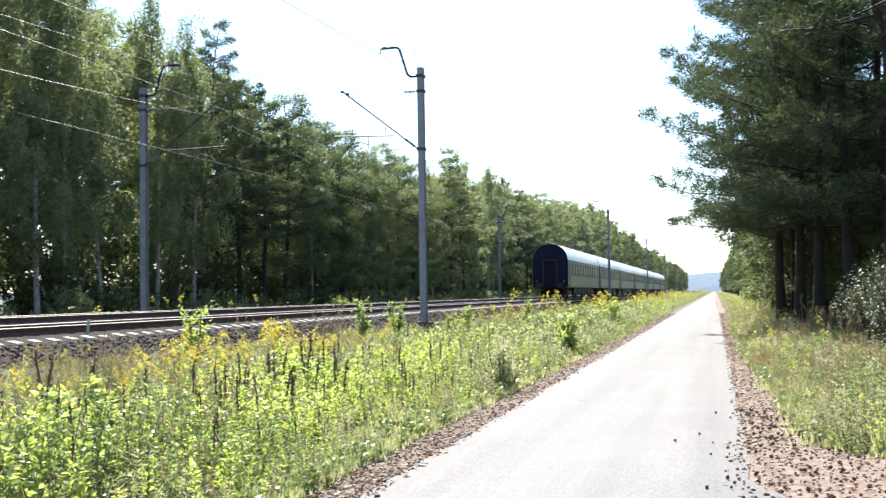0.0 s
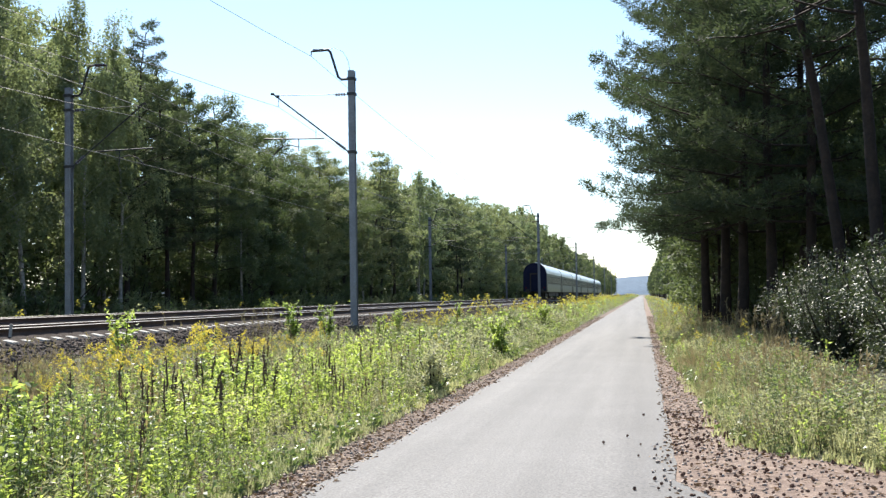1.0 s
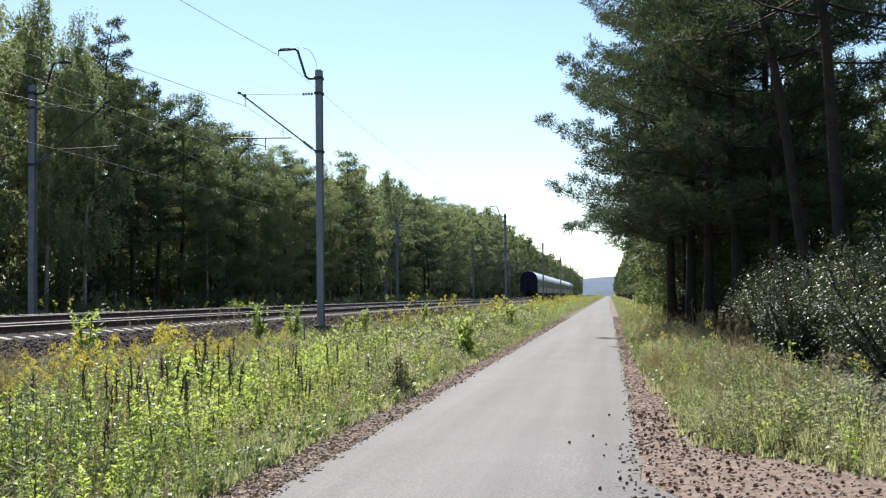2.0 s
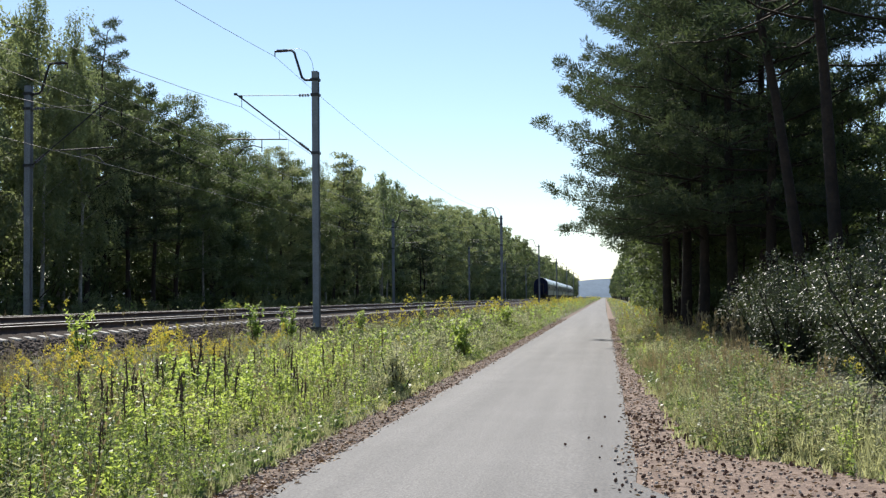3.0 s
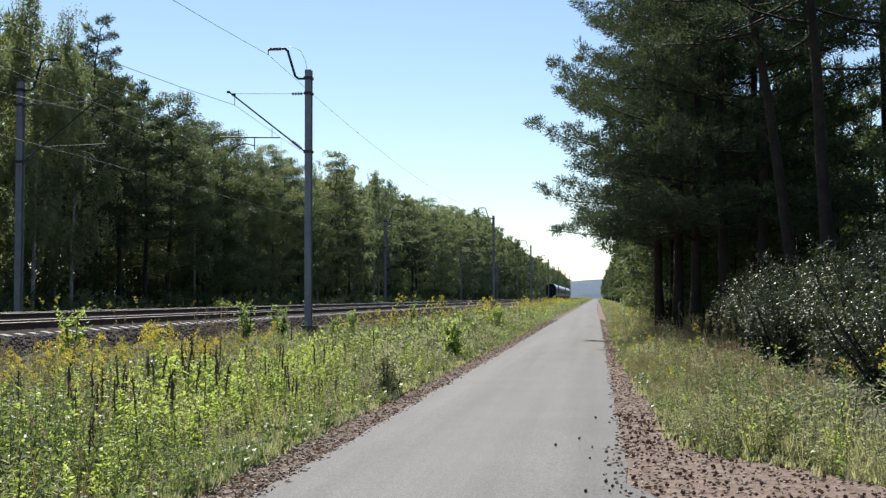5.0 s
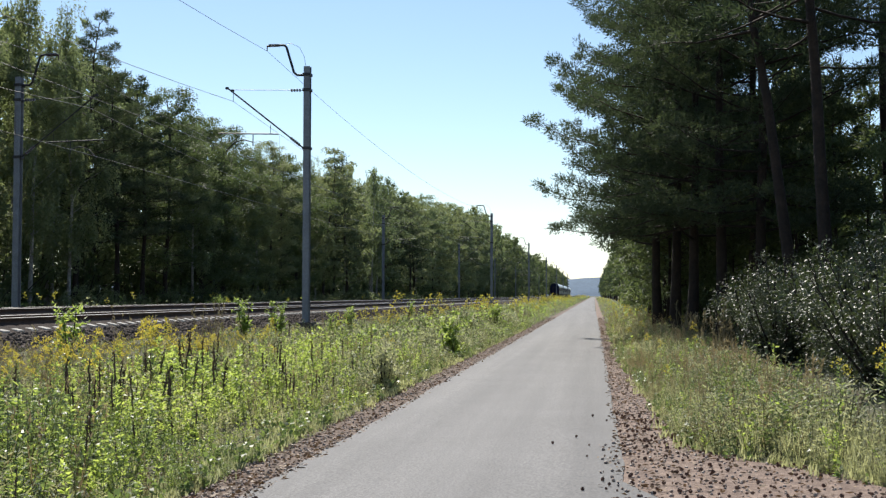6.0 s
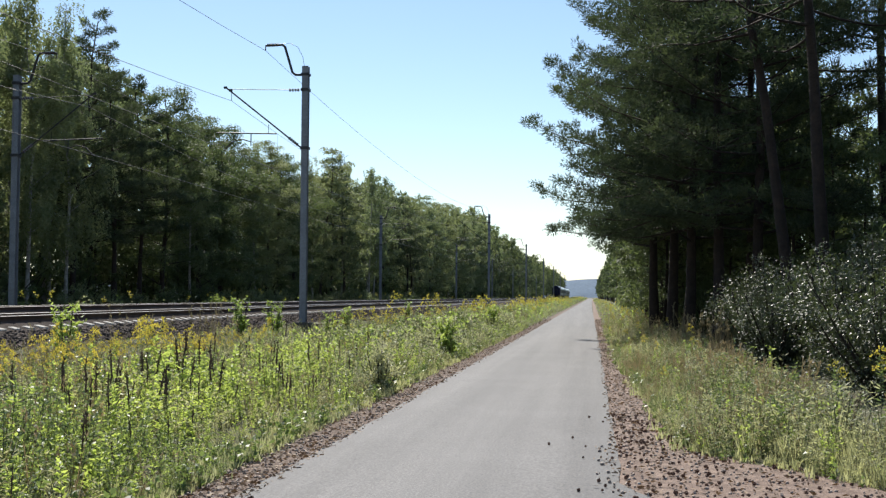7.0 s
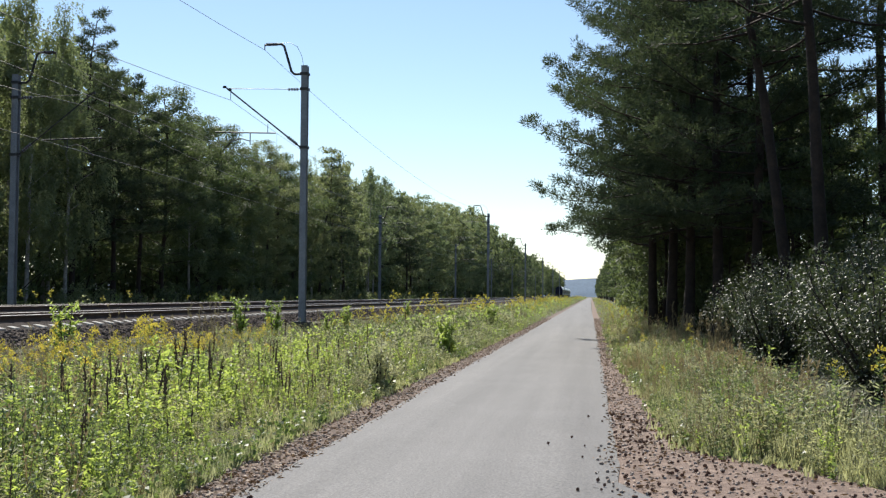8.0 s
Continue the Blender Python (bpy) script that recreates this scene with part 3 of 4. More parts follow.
    if kind == "pine":
        base = c + ball * g.uniform(.03, .2, (leaves, 1)) * s * (2 if plain else 1)
        along = ball * .9 + d * .55 + [0, 0, .3]
    elif kind == "birch":
        run = g.uniform(0, 1, (leaves, 1))
        base = c + d * run * 1.25 * s + ball * (.07 + .1 * (1 - run))
        along = ball * .8 + [0, 0, -.7]
    else:
        ball[:, 2] = np.where(ball[:, 2] < -.35, -ball[:, 2], ball[:, 2])
        base = c + ball * (g.uniform(0, 1, (leaves, 1)) ** .35) * s * np.array([.62, .62, .42]) * (r / 3.0) ** .5
        face = ball + [0, 0, .3]
        along = np.cross(ball, g.normal(size=(leaves, 3))) + ball * .3 + [0, 0, -.2]
    crown.add(*leaf_tris(g, base, along, size * g.uniform(.6, 1.35, leaves), size * width_ratio * g.uniform(.7, 1.3, leaves), face))
    return wood, crown


def tree(name, label, category, kind, h, r, seed, limbs, leaves, size, low, trunk_r, bark, foliage, group, **more):
    t = thing(name, label, category, group=group)
    wood, crown = grow(kind, h, r, seed, limbs, leaves, size, low, trunk_r, **more)
    part("trunk", wood.mesh("trunk", [bark], True), t)
    part("crown", crown.mesh("crown", [foliage]), t)
    return t


GW, GE = "trees of the western forest edge", "trees of the eastern forest edge"
EDGE_KINDS = [
    ("pine_tree", "tall dark pine at the forest edge", "pine", 17.5, 3.7, 11, 46, .27, .17, M_BARK, M_PINE),
    ("pine_tree", "tall dark pine at the forest edge", "pine", 16, 3.4, 12, 42, .3, .15, M_BARK, M_PINE),
    ("birch_tree", "slender light green birch at the forest edge", "birch", 17, 2.8, 13, 40, .2, .11, M_BIRCHBARK, M_BIRCH),
    ("birch_tree", "slender light green birch at the forest edge", "birch", 15.5, 2.4, 14, 32, .15, .1, M_BIRCHBARK, M_BIRCH),
    ("oak_tree", "leafy green oak at the forest edge", "broad", 15, 3.9, 15, 42, .1, .17, M_BARK, M_BROAD),
    ("oak_tree", "leafy green oak at the forest edge", "broad", 13, 3.7, 16, 38, .06, .15, M_BARK, M_BROAD),
    ("alder_tree", "dense green alder at the forest edge", "broad", 16.5, 3.1, 17, 44, .1, .14, M_BARK, M_BIRCH),
]


def edge_trees(fine):
    """One tree of each kind; fine ones have more and smaller leaves."""
    made = []
    for name, label, kind, h, r, seed, limbs, low, tr, bark, foliage in EDGE_KINDS:
        # far oaks wear paler birch leaves: haze and light of distance put into colour
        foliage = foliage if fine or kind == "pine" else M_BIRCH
        n, size, ratio = {"pine": (30000, .17, .3), "birch": (26000, .115, .65), "broad": (34000, .12, .75)}[kind]
        if not fine:
            n, size, ratio = n // 4, size * 1.75, ratio * 1.15
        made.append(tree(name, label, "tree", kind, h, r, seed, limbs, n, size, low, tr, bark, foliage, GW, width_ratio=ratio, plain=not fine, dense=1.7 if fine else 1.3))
    return made


west, west_far = edge_trees(True), edge_trees(False)
coarse = [
    tree("pine_tree", "dark pine in the forest", "tree", "pine", 17, 3.4, 21, 22, 1500, .6, .25, .16, M_BARK, M_PINE, GW, width_ratio=.35, plain=True),
    tree("oak_tree", "green oak in the forest", "tree", "broad", 16, 3.4, 22, 22, 1500, .5, .08, .16, M_BARK, M_BROAD, GW, width_ratio=.75, plain=True),
    tree("birch_tree", "light green birch in the forest", "tree", "birch", 17, 2.8, 23, 24, 1500, .45, .12, .12, M_BIRCHBARK, M_BIRCH, GW, width_ratio=.65, plain=True),
]
used = set()


def plant(proto, x, y, s=1.0, turn=None, sz=None):
    """A tree of the prototype's kind at x, y; the prototype itself serves first."""
    m = pose(x, y, float(ground_z(x, y)) - .05, random.uniform(-2, 2), random.uniform(-2, 2), random.uniform(0, 360) if turn is None else turn)
    if proto.name not in used:
        used.add(proto.name)
        ob, ob.matrix_basis = proto, m
    else:
        ob = copy_thing(proto, m)
    ob.scale = (s, s, s * (sz or 1))
    return ob


EDGE_Y = [20, 45, 52, 56, 60, 63, 66, 68, 72.5, 75.5, 79, 90, 100, 110, 115.5, 119, 126, 135, 146, 151, 158, 162, 167, 180, 256, 400, 1200]
EDGE_H = [17.5, 18.2, 17.6, 16.3, 16.0, 15.4, 14.8, 14.2, 16, 13.8, 13.3, 13.4, 14, 15.2, 17.2, 15.6, 15.4, 17.2, 16, 16, 18.8, 18, 16.2, 16.6, 20.5, 20, 19.5]


def natural_height(t):
    """Height of a tree's crown as it was grown."""
    crown = [c for c in t.children if c.name.startswith("crown")][0].data
    co = np.empty(len(crown.vertices) * 3, np.float32)
    crown.vertices.foreach_get("co", co)
    return float(co[2::3].max())


NATURAL = {t: natural_height(t) for t in west + west_far + coarse}


def forest_tree(proto, x, y, k):
    """A tree as tall as the forest's skyline is at that place, k times."""
    q = abs(x) / 27
    want = float(np.interp(y / q, EDGE_Y, EDGE_H)) * q * k
    s = want / NATURAL[proto]
    return plant(proto, x, y, s ** .6, sz=s ** .4)


front = [(34, 4), (37.5, 2), (41, 3), (44.5, 2), (48, 2), (51.5, 3), (55, 3), (58.5, 0), (61.5, 0), (65, 1), (68, 4), (72.5, 2), (75.5, 4), (78.5, 5), (82.5, 4), (87, 5), (90.5, 3), (93.5, 6),
         (98, 5), (103, 4), (108, 3), (112, 6), (115.5, 0), (119, 4), (124, 3), (129, 3), (133, 2), (137, 2), (141, 3), (146, 6), (151, 4), (157, 0), (161, 1), (167, 4), (173, 3), (179, 4)]
for y, p in front:
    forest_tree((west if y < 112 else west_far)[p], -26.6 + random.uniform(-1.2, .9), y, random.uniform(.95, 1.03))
y = 184.0
while y < 270:
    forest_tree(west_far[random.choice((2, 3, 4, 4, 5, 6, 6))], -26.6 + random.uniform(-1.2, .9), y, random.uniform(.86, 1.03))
    y += random.uniform(3.6, 5.5)
y = 26.0
while y < 235:
    forest_tree(random.choice(west_far if y < 130 else coarse), -30.5 + random.uniform(-1.5, 1.5), y, random.uniform(.7, .88))
    y += random.uniform(3, 4.5)
for row in range(2):
    y = 22.0 + row * 2
    while y < 300:
        forest_tree(random.choice(coarse), -35 - row * 6 + random.uniform(-2, 2), y, random.uniform(.7, .86))
        y += random.uniform(4, 6)
y = 262.0
while y < 1100:
    for x in (-26.5, -32):
        forest_tree(random.choice(coarse), x + random.uniform(-1.6, 1.6), y + random.uniform(-2, 2), random.uniform(.82, 1.04))
    y += random.uniform(4, 6) * (1 if y < 380 else 1.9)

# eastern side: tall pines over the path's edge, deciduous trees farther on
east = [
    tree("pine_tree", "tall old pine with reddish bark overhanging the verge", "tree", "pine", 19, 5.2, 31, 58, 84000, .115, .21, .19, M_BARK, M_PINE, GE, width_ratio=.3, dense=1.35),
    tree("pine_tree", "tall old pine with reddish bark overhanging the verge", "tree", "pine", 18, 4.9, 32, 54, 76000, .115, .19, .18, M_BARK, M_PINE, GE, width_ratio=.3, dense=1.35),
    tree("oak_tree", "shaded young oak beneath the pines", "tree", "broad", 11, 3.0, 33, 40, 9000, .17, .12, .12, M_BARK, M_BROAD, GE, width_ratio=.7),
    tree("birch_tree", "green birch beside the path", "tree", "birch", 13, 2.6, 34, 40, 9000, .15, .1, .11, M_BIRCHBARK, M_BROAD, GE, width_ratio=.65),
    tree("pine_tree", "tall pine in the shade of the eastern forest", "tree", "pine", 19, 4.3, 35, 28, 14000, .2, .4, .18, M_BARK, M_PINE, GE, width_ratio=.22),
    tree("pine_tree", "leaning tall pine in the shade of the eastern forest", "tree", "pine", 19, 4.2, 36, 26, 13000, .2, .42, .17, M_BARK, M_PINE, GE, width_ratio=.22, lean=(-1.9, 0)),
]
for pr, x, y, s, turn in ((0, 2.9, 43, 1.0, 80), (1, 2.5, 46.5, 1.05, 150), (1, 3.2, 39.5, 1.0, 260), (0, 4.0, 37.5, 1.0, 100), (1, 5.0, 36, 1.0, 40), (4, 5.3, 40, 1, 0), (5, 5.3, 30.5, 1.0, 0), (4, 5.6, 28.5, 1.02, 90), (4, 7.6, 24, 1.0, 200),
                          (4, 9.6, 33, 1.0, 300), (4, 9, 37, 1.1, 30), (4, 12, 22, 1.0, 240)):
    plant(east[pr], x, y, s, turn)
for x, y, s in ((5.2, 45.5, .55), (6.3, 46.5, .65), (4.6, 49, .5), (7.4, 45, .7), (6.5, 39, .75), (8.5, 30, .62), (7.2, 35, .65), (10.5, 27, .6), (9.5, 42, .8), (13, 30, .7), (5.4, 49, .8), (8.6, 24.5, .5), (12, 38, .8), (11, 21, .55), (14, 25, .65),
                (9.3, 25.5, .75), (8.4, 28, .6), (3.0, 48.5, .72), (3.1, 52, .8), (3.0, 56.5, .8), (3.2, 62, .85), (3.2, 69, .85)):
    plant(east[2], x, y, s)
for k, (x, y, s) in enumerate(((3.9, 51, 1.0), (4.3, 55, 1.0), (4.6, 60, .95), (4.3, 66, .95), (4.9, 73, .9), (4.7, 81, .9), (5.2, 90, .85))):
    plant(west_far[k % 2], x, y, s)
y = 55.0
while y < 140:
    plant(random.choice((east[3], east[3], west_far[5])), 6.6 + random.uniform(-.6, .9), y, random.uniform(.85, 1.1))
    plant(random.choice(coarse), 10 + random.uniform(-1, 2), y + 2, random.uniform(.8, 1.0))
    y += random.uniform(4, 6)
while y < 1000:
    plant(random.choice(coarse), 6.4 + random.uniform(-1, 2), y, random.uniform(.75, 1.0))
    y += random.uniform(6, 10)
for row in range(3):
    y = 14.0
    while y < 90:
        plant(random.choice(coarse), 17 + row * 5 + random.uniform(-2, 2), y, random.uniform(.45, .65))
        y += random.uniform(4, 6)

# far wooded hills that close the view, distance haze painted into their blue
def far_hill(y, top, x0, x1, seed):
    xs = np.linspace(x0, x1, 120)
    z = top * (.75 + .25 * np.sin(xs * .0021 + seed)) + np.array([6 * noise.noise((x * .02, seed, 0)) + 2.5 * noise.noise((x * .11, seed, 4)) for x in xs])
    rows = [np.stack([xs, np.full(120, y - 160.0), np.full(120, -2.0)], 1), np.stack([xs, np.full(120, y), z], 1), np.stack([xs, np.full(120, y + 300.0), np.full(120, -2.0)], 1)]
    V, F = loft(rows)
    tagged(new("backdrop", mesh_np("backdrop", V, F, [M_HILL])), "wooded hills on the horizon, coloured blue for distance haze", "hills", kind="structure")


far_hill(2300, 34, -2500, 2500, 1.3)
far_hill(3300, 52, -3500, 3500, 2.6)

# ---- shrubs ----
def shrub(name, label, category, h, r, seed, stems, leaves, size, foliage, ratio=.55, group="", bark=None):
    """Stems fanning out from the foot, clothed in small leaves."""
    g = np.random.default_rng(seed)
    t = thing(name, label, category, group=group)
    wood, C = Heap(), []
    for i in range(stems):
        az, out = i * 2.4 + g.uniform(-.4, .4), r * math.sqrt((i + .5) / stems) * g.uniform(.8, 1.1)
        top = h * g.uniform(.7, 1.0) * (1 - .35 * (out / r) ** 2)
        u = np.linspace(0, 1, 6)[:, None]
        P = np.concatenate([math.cos(az) * out * u ** .8, math.sin(az) * out * u ** .8, -.1 + (top + .1) * u], 1) + np.cumsum(g.normal(0, .03 * r, (6, 3)), 0) * u
        wood.add(*tube(P, .022 * h ** .5 * np.linspace(1, .2, 6), 5))
        for s in g.uniform(.12, 1.02, 9):
            C.append(P[0] + (np.array([np.interp(s * 5, range(6), P[:, q]) for q in range(3)]) - P[0]) + g.normal(0, .14 * r, 3) * [1, 1, .6])
    C = np.array(C)
    C[:, 2] = np.maximum(C[:, 2], .12 * h)
    # every clump is a shoot with leaves on both sides of it
    shoot = unit(g.normal(size=(len(C), 3)) * [1, 1, .5] + unit(C - [0, 0, .3 * h]) * .8 + [0, 0, .35]) * (.16 * r + .1) * g.uniform(.6, 1.3, (len(C), 1))
    pick = g.integers(0, len(C), leaves)
    base = C[pick] + shoot[pick] * g.uniform(-1, 1, (leaves, 1)) + g.normal(0, .035 * r + .015, (leaves, 3))
    base[:, 2] = np.maximum(base[:, 2], .04)
    along = unit(g.normal(size=(leaves, 3))) + unit(shoot[pick]) * .5
    crown = Heap()
    crown.add(*leaf_tris(g, base, along, size * g.uniform(.6, 1.3, leaves), size * ratio * g.uniform(.7, 1.3, leaves), np.tile([0, 0, 1.0], (leaves, 1))))
    tagged(part("stem", wood.mesh("stem", [bark or M_BARK], True), t), kind="stuff")
    part("foliage", crown.mesh("foliage", [foliage]), t)
    return t


GS = "shrubs at the forest edge"
shrubs = [shrub("shrub", "dark glossy-leaved shrub at the forest edge", "shrub", 2.6, 1.5, 41, 26, 22000, .056, M_SHRUB, group=GS),
          shrub("shrub", "dark glossy-leaved shrub at the forest edge", "shrub", 2.3, 1.3, 42, 22, 18000, .054, M_SHRUB, group=GS),
          shrub("shrub", "fresh green leafy shrub at the forest edge", "shrub", 3.2, 1.5, 43, 18, 8000, .11, M_BROAD, group=GS)]
for k, x, y, s in ((0, 4.5, 20.6, 1.0), (1, 4.25, 17.4, 1.0), (0, 5.4, 21.5, 1.15), (0, 3.8, 24.5, .95), (2, 6.3, 18.6, 1.1), (0, 5.2, 15.2, .85), (2, 7.2, 21, 1.2), (1, 5.6, 26.5, 1.0), (2, 5.2, 24.6, .8),
                   (0, 4.2, 28.3, .9), (0, 6.9, 24.5, 1.1), (1, 6.8, 30, 1.0), (2, 8.6, 19.6, 1.3), (0, 7.6, 17, 1.2), (2, 9, 26, 1.2), (0, 8.2, 34, 1.2), (1, 4.3, 34, .6), (2, 4.7, 44.5, .8), (2, 5.8, 43, .9), (2, 5.0, 41.5, .7)):
    plant(shrubs[k], x, y, s)
verge_bush = shrub("shrub", "green shrub beside the far path", "shrub", 2.5, 1.4, 44, 14, 3000, .13, M_BIRCH, group=GS)
y = 48.0
while y < 150:
    plant(verge_bush, 4.0 + random.uniform(-.5, .5), y, random.uniform(.6, 1.05))
    y += random.uniform(2.5, 4.5)

under = [shrub("undergrowth_bush", "leafy bush below the western forest edge", "bush", 2.4, 1.5, 51, 12, 1700, .17, M_BROAD, group="bushes along the railway"),
         shrub("undergrowth_bush", "pale green bush below the western forest edge", "bush", 1.7, 1.2, 52, 12, 1700, .14, M_BIRCH, group="bushes along the railway"),
         shrub("undergrowth_bush", "tall shaded bush in the western forest", "bush", 4.0, 2.0, 53, 10, 1300, .28, M_BROAD, group="bushes along the railway")]
y = 28.0
while y < 190:
    plant(under[random.choice((0, 1, 1))], -24.3 + random.uniform(-.9, .6), y, random.uniform(.5, 1.0))
    plant(under[2], -28.5 + random.uniform(-1.5, 1.5), y + 1, random.uniform(.8, 1.2))
    if random.random() < .8:
        plant(under[2], -33 + random.uniform(-1.5, 1.5), y, random.uniform(1.0, 1.4))
    y += random.uniform(2.6, 4.2)
while y < 600:
    plant(under[2], -26 + random.uniform(-1, 1), y, random.uniform(.8, 1.2))
    y += random.uniform(5, 9)

sap = shrub("young_bush", "green upright young bush beside the path", "bush", 1.05, .32, 61, 8, 2400, .085, M_WEED, group="young bushes beside the path")
plant(sap, -3.6, 28.9, 1.0)
plant(sap, -4.3, 50, 1.15)
plant(shrub("mugwort", "grey-green bushy mugwort beside the path", "weed", .95, .4, 62, 9, 2600, .06, M_GRASS), -3.45, 18.7, 1.0)
sapl = shrub("sapling", "light green sapling at the foot of the track bed", "sapling", 1.35, .34, 63, 5, 800, .1, M_WEED, group="saplings by the track")
for x, y, s in ((-9.9, 31.8, 1.0), (-9.7, 34.8, .95), (-9.8, 20.6, .95), (-9.2, 43, .8), (-8.6, 37.5, .7), (-9.9, 62, .8)):
    plant(sapl, x, y, s)
plant(shrub("pale_bush", "pale green bush across the tracks", "bush", 1.0, .7, 64, 8, 1300, .12, M_WEED), -22.2, 66, 1)

# ---- meadow ----
M_PETAL = leaf("white_petals", (.5, .52, .5), (.75, .76, .74), (.4, .42, .38), .3, .6, 2, .2)
MEADOW = [M_WEED, M_GRASS, M_DRY, M_GOLD, M_SEED, M_STEM, M_HERB, M_PETAL]
WEED, GRASS, DRY, GOLD, SEED, STEM, HERB, PALE = range(8)


def stem_of(h, g, r=.005, lean=.1):
    top = np.array([g.normal(0, lean) * h, g.normal(0, lean) * h, h])
    return np.array([[0, 0, -.03], top * [.3, .3, .5], top]), r


def weed(g, h, n, ll, lw, mat=WEED, up=.45):
    p = Heap()
    P, r = stem_of(h, g)
    p.add(*tube(P, [r, r * .8, r * .4], 3), STEM)
    z = g.uniform(.08, 1, n)
    base = np.stack([np.interp(z, [0, .5, 1], P[:, q]) for q in range(3)], 1)
    az = g.uniform(0, 6.3, n)
    along = np.stack([np.cos(az), np.sin(az), g.normal(up, .4, n)], 1)
    p.add(*leaf_quads(base, along, ll * g.uniform(.6, 1.2, n) * (1.15 - .55 * z), lw * g.uniform(.7, 1.2, n)), mat)
    return p


def bushy(g, h, n, ll, lw, mat=WEED):
    p = Heap()
    for i in range(4):
        q = weed(g, h * g.uniform(.6, 1), n // 4, ll, lw, mat)
        V, F, I = q.arrays()
        V = V + np.outer(np.clip(V[:, 2], 0, None), [math.cos(i * 1.7) * .3, math.sin(i * 1.7) * .3, 0])
        for m in np.unique(I):
            p.add(V, F[I == m], m)
    return p


def goldenrod(g, h, n, tufts, size):
    p = weed(g, h, n, .1, .024, HERB, .3)
    top = p.v[0].reshape(-1, 3, 3)[-1].mean(0)
    for i in range(5):
        az = g.uniform(0, 6.3)
        d = np.array([math.cos(az), math.sin(az), 0])
        u = g.uniform(0, 1, tufts)[:, None]
        base = top + [0, 0, -.055 * i] + d * .22 * u * (.5 + i * .15) + np.array([0, 0, 1.]) * (.14 * u - .18 * u * u + .06)
        base = base + g.normal(0, .012, base.shape)
        p.add(*leaf_quads(base, g.normal(size=base.shape) + [0, 0, .6], size * g.uniform(.7, 1.3, tufts), size * .7), GOLD)
    return p


def spike(g, h, n):
    p = weed(g, h * .75, n, .13, .04)
    lean = g.normal(0, .05, 2) * h
    P = np.array([[lean[0] * u, lean[1] * u, h * .55 + .5 * h * u] for u in np.linspace(0, 1, 8)]) + g.normal(0, .006, (8, 3))
    p.add(*tube(P, np.array([.004, .008, .011, .01, .012, .01, .007, .003]), 5), SEED)
    base = P[g.integers(1, 7, 22)] + g.normal(0, .008, (22, 3))
    p.add(*leaf_quads(base, g.normal(size=(22, 3)) + [0, 0, 1.0], .05, .018), SEED)
    return p


def brown_weed(g, h, n):
    """A withered branching weed, its twigs full of seed."""
    p = Heap()
    for i in range(5):
        P, r = stem_of(h * g.uniform(.7, 1), g, .004, .22)
        p.add(*tube(P, [r, r * .8, r * .4], 3), DRY)
        u = g.uniform(.3, 1, n // 5)
        base = np.stack([np.interp(u, [0, .5, 1], P[:, q]) for q in range(3)], 1) + g.normal(0, .03, (n // 5, 3))
        p.add(*leaf_quads(base, g.normal(size=base.shape) + [0, 0, .7], .045, .016), SEED if i % 2 else DRY)
    return p


def aster(g, h, n, ll=.085, lw=.017):
    """A slender branching weed with narrow pale leaves and tiny whitish heads."""
    p = Heap()
    for i in range(4):
        P, r = stem_of(h * g.uniform(.7, 1), g, .004, .2)
        p.add(*tube(P, [r, r * .8, r * .4], 3), STEM)
        u = g.uniform(.15, 1, n // 4)
        base = np.stack([np.interp(u, [0, .5, 1], P[:, q]) for q in range(3)], 1)
        az = g.uniform(0, 6.3, n // 4)
        p.add(*leaf_quads(base, np.stack([np.cos(az), np.sin(az), g.normal(.5, .3, n // 4)], 1), ll, lw), GRASS)
        tip = P[2] + g.normal(0, .05, (5, 3))
        p.add(*leaf_quads(tip, g.normal(size=(5, 3)) + [0, 0, .5], .013, .012), PALE)
    return p


def tuft(g, h, n, mat=GRASS, w=.012, heads=0):
    p = Heap()
    base = np.concatenate([g.normal(0, .05, (n, 2)), np.full((n, 1), -.02)], 1)
    p.add(*leaf_quads(base, np.concatenate([g.normal(0, .28, (n, 2)), np.ones((n, 1))], 1), h * g.uniform(.5, 1.1, n), w * g.uniform(.6, 1.3, n), .1), mat)
    for i in range(heads):
        P, r = stem_of(h * g.uniform(1.0, 1.3), g, .0025, .12)
        p.add(*tube(P, [r, r, r * .6], 3), DRY)
        b = P[1] + (P[2] - P[1]) * g.uniform(.55, 1.05, (9, 1))
        p.add(*leaf_quads(b, g.normal(size=(9, 3)) * .5 + [0, 0, 1], .06, .014), DRY)
    return p


def templates(make, k, seed):
    g = np.random.default_rng(seed)
    return [make(g).arrays() for _ in range(k)]


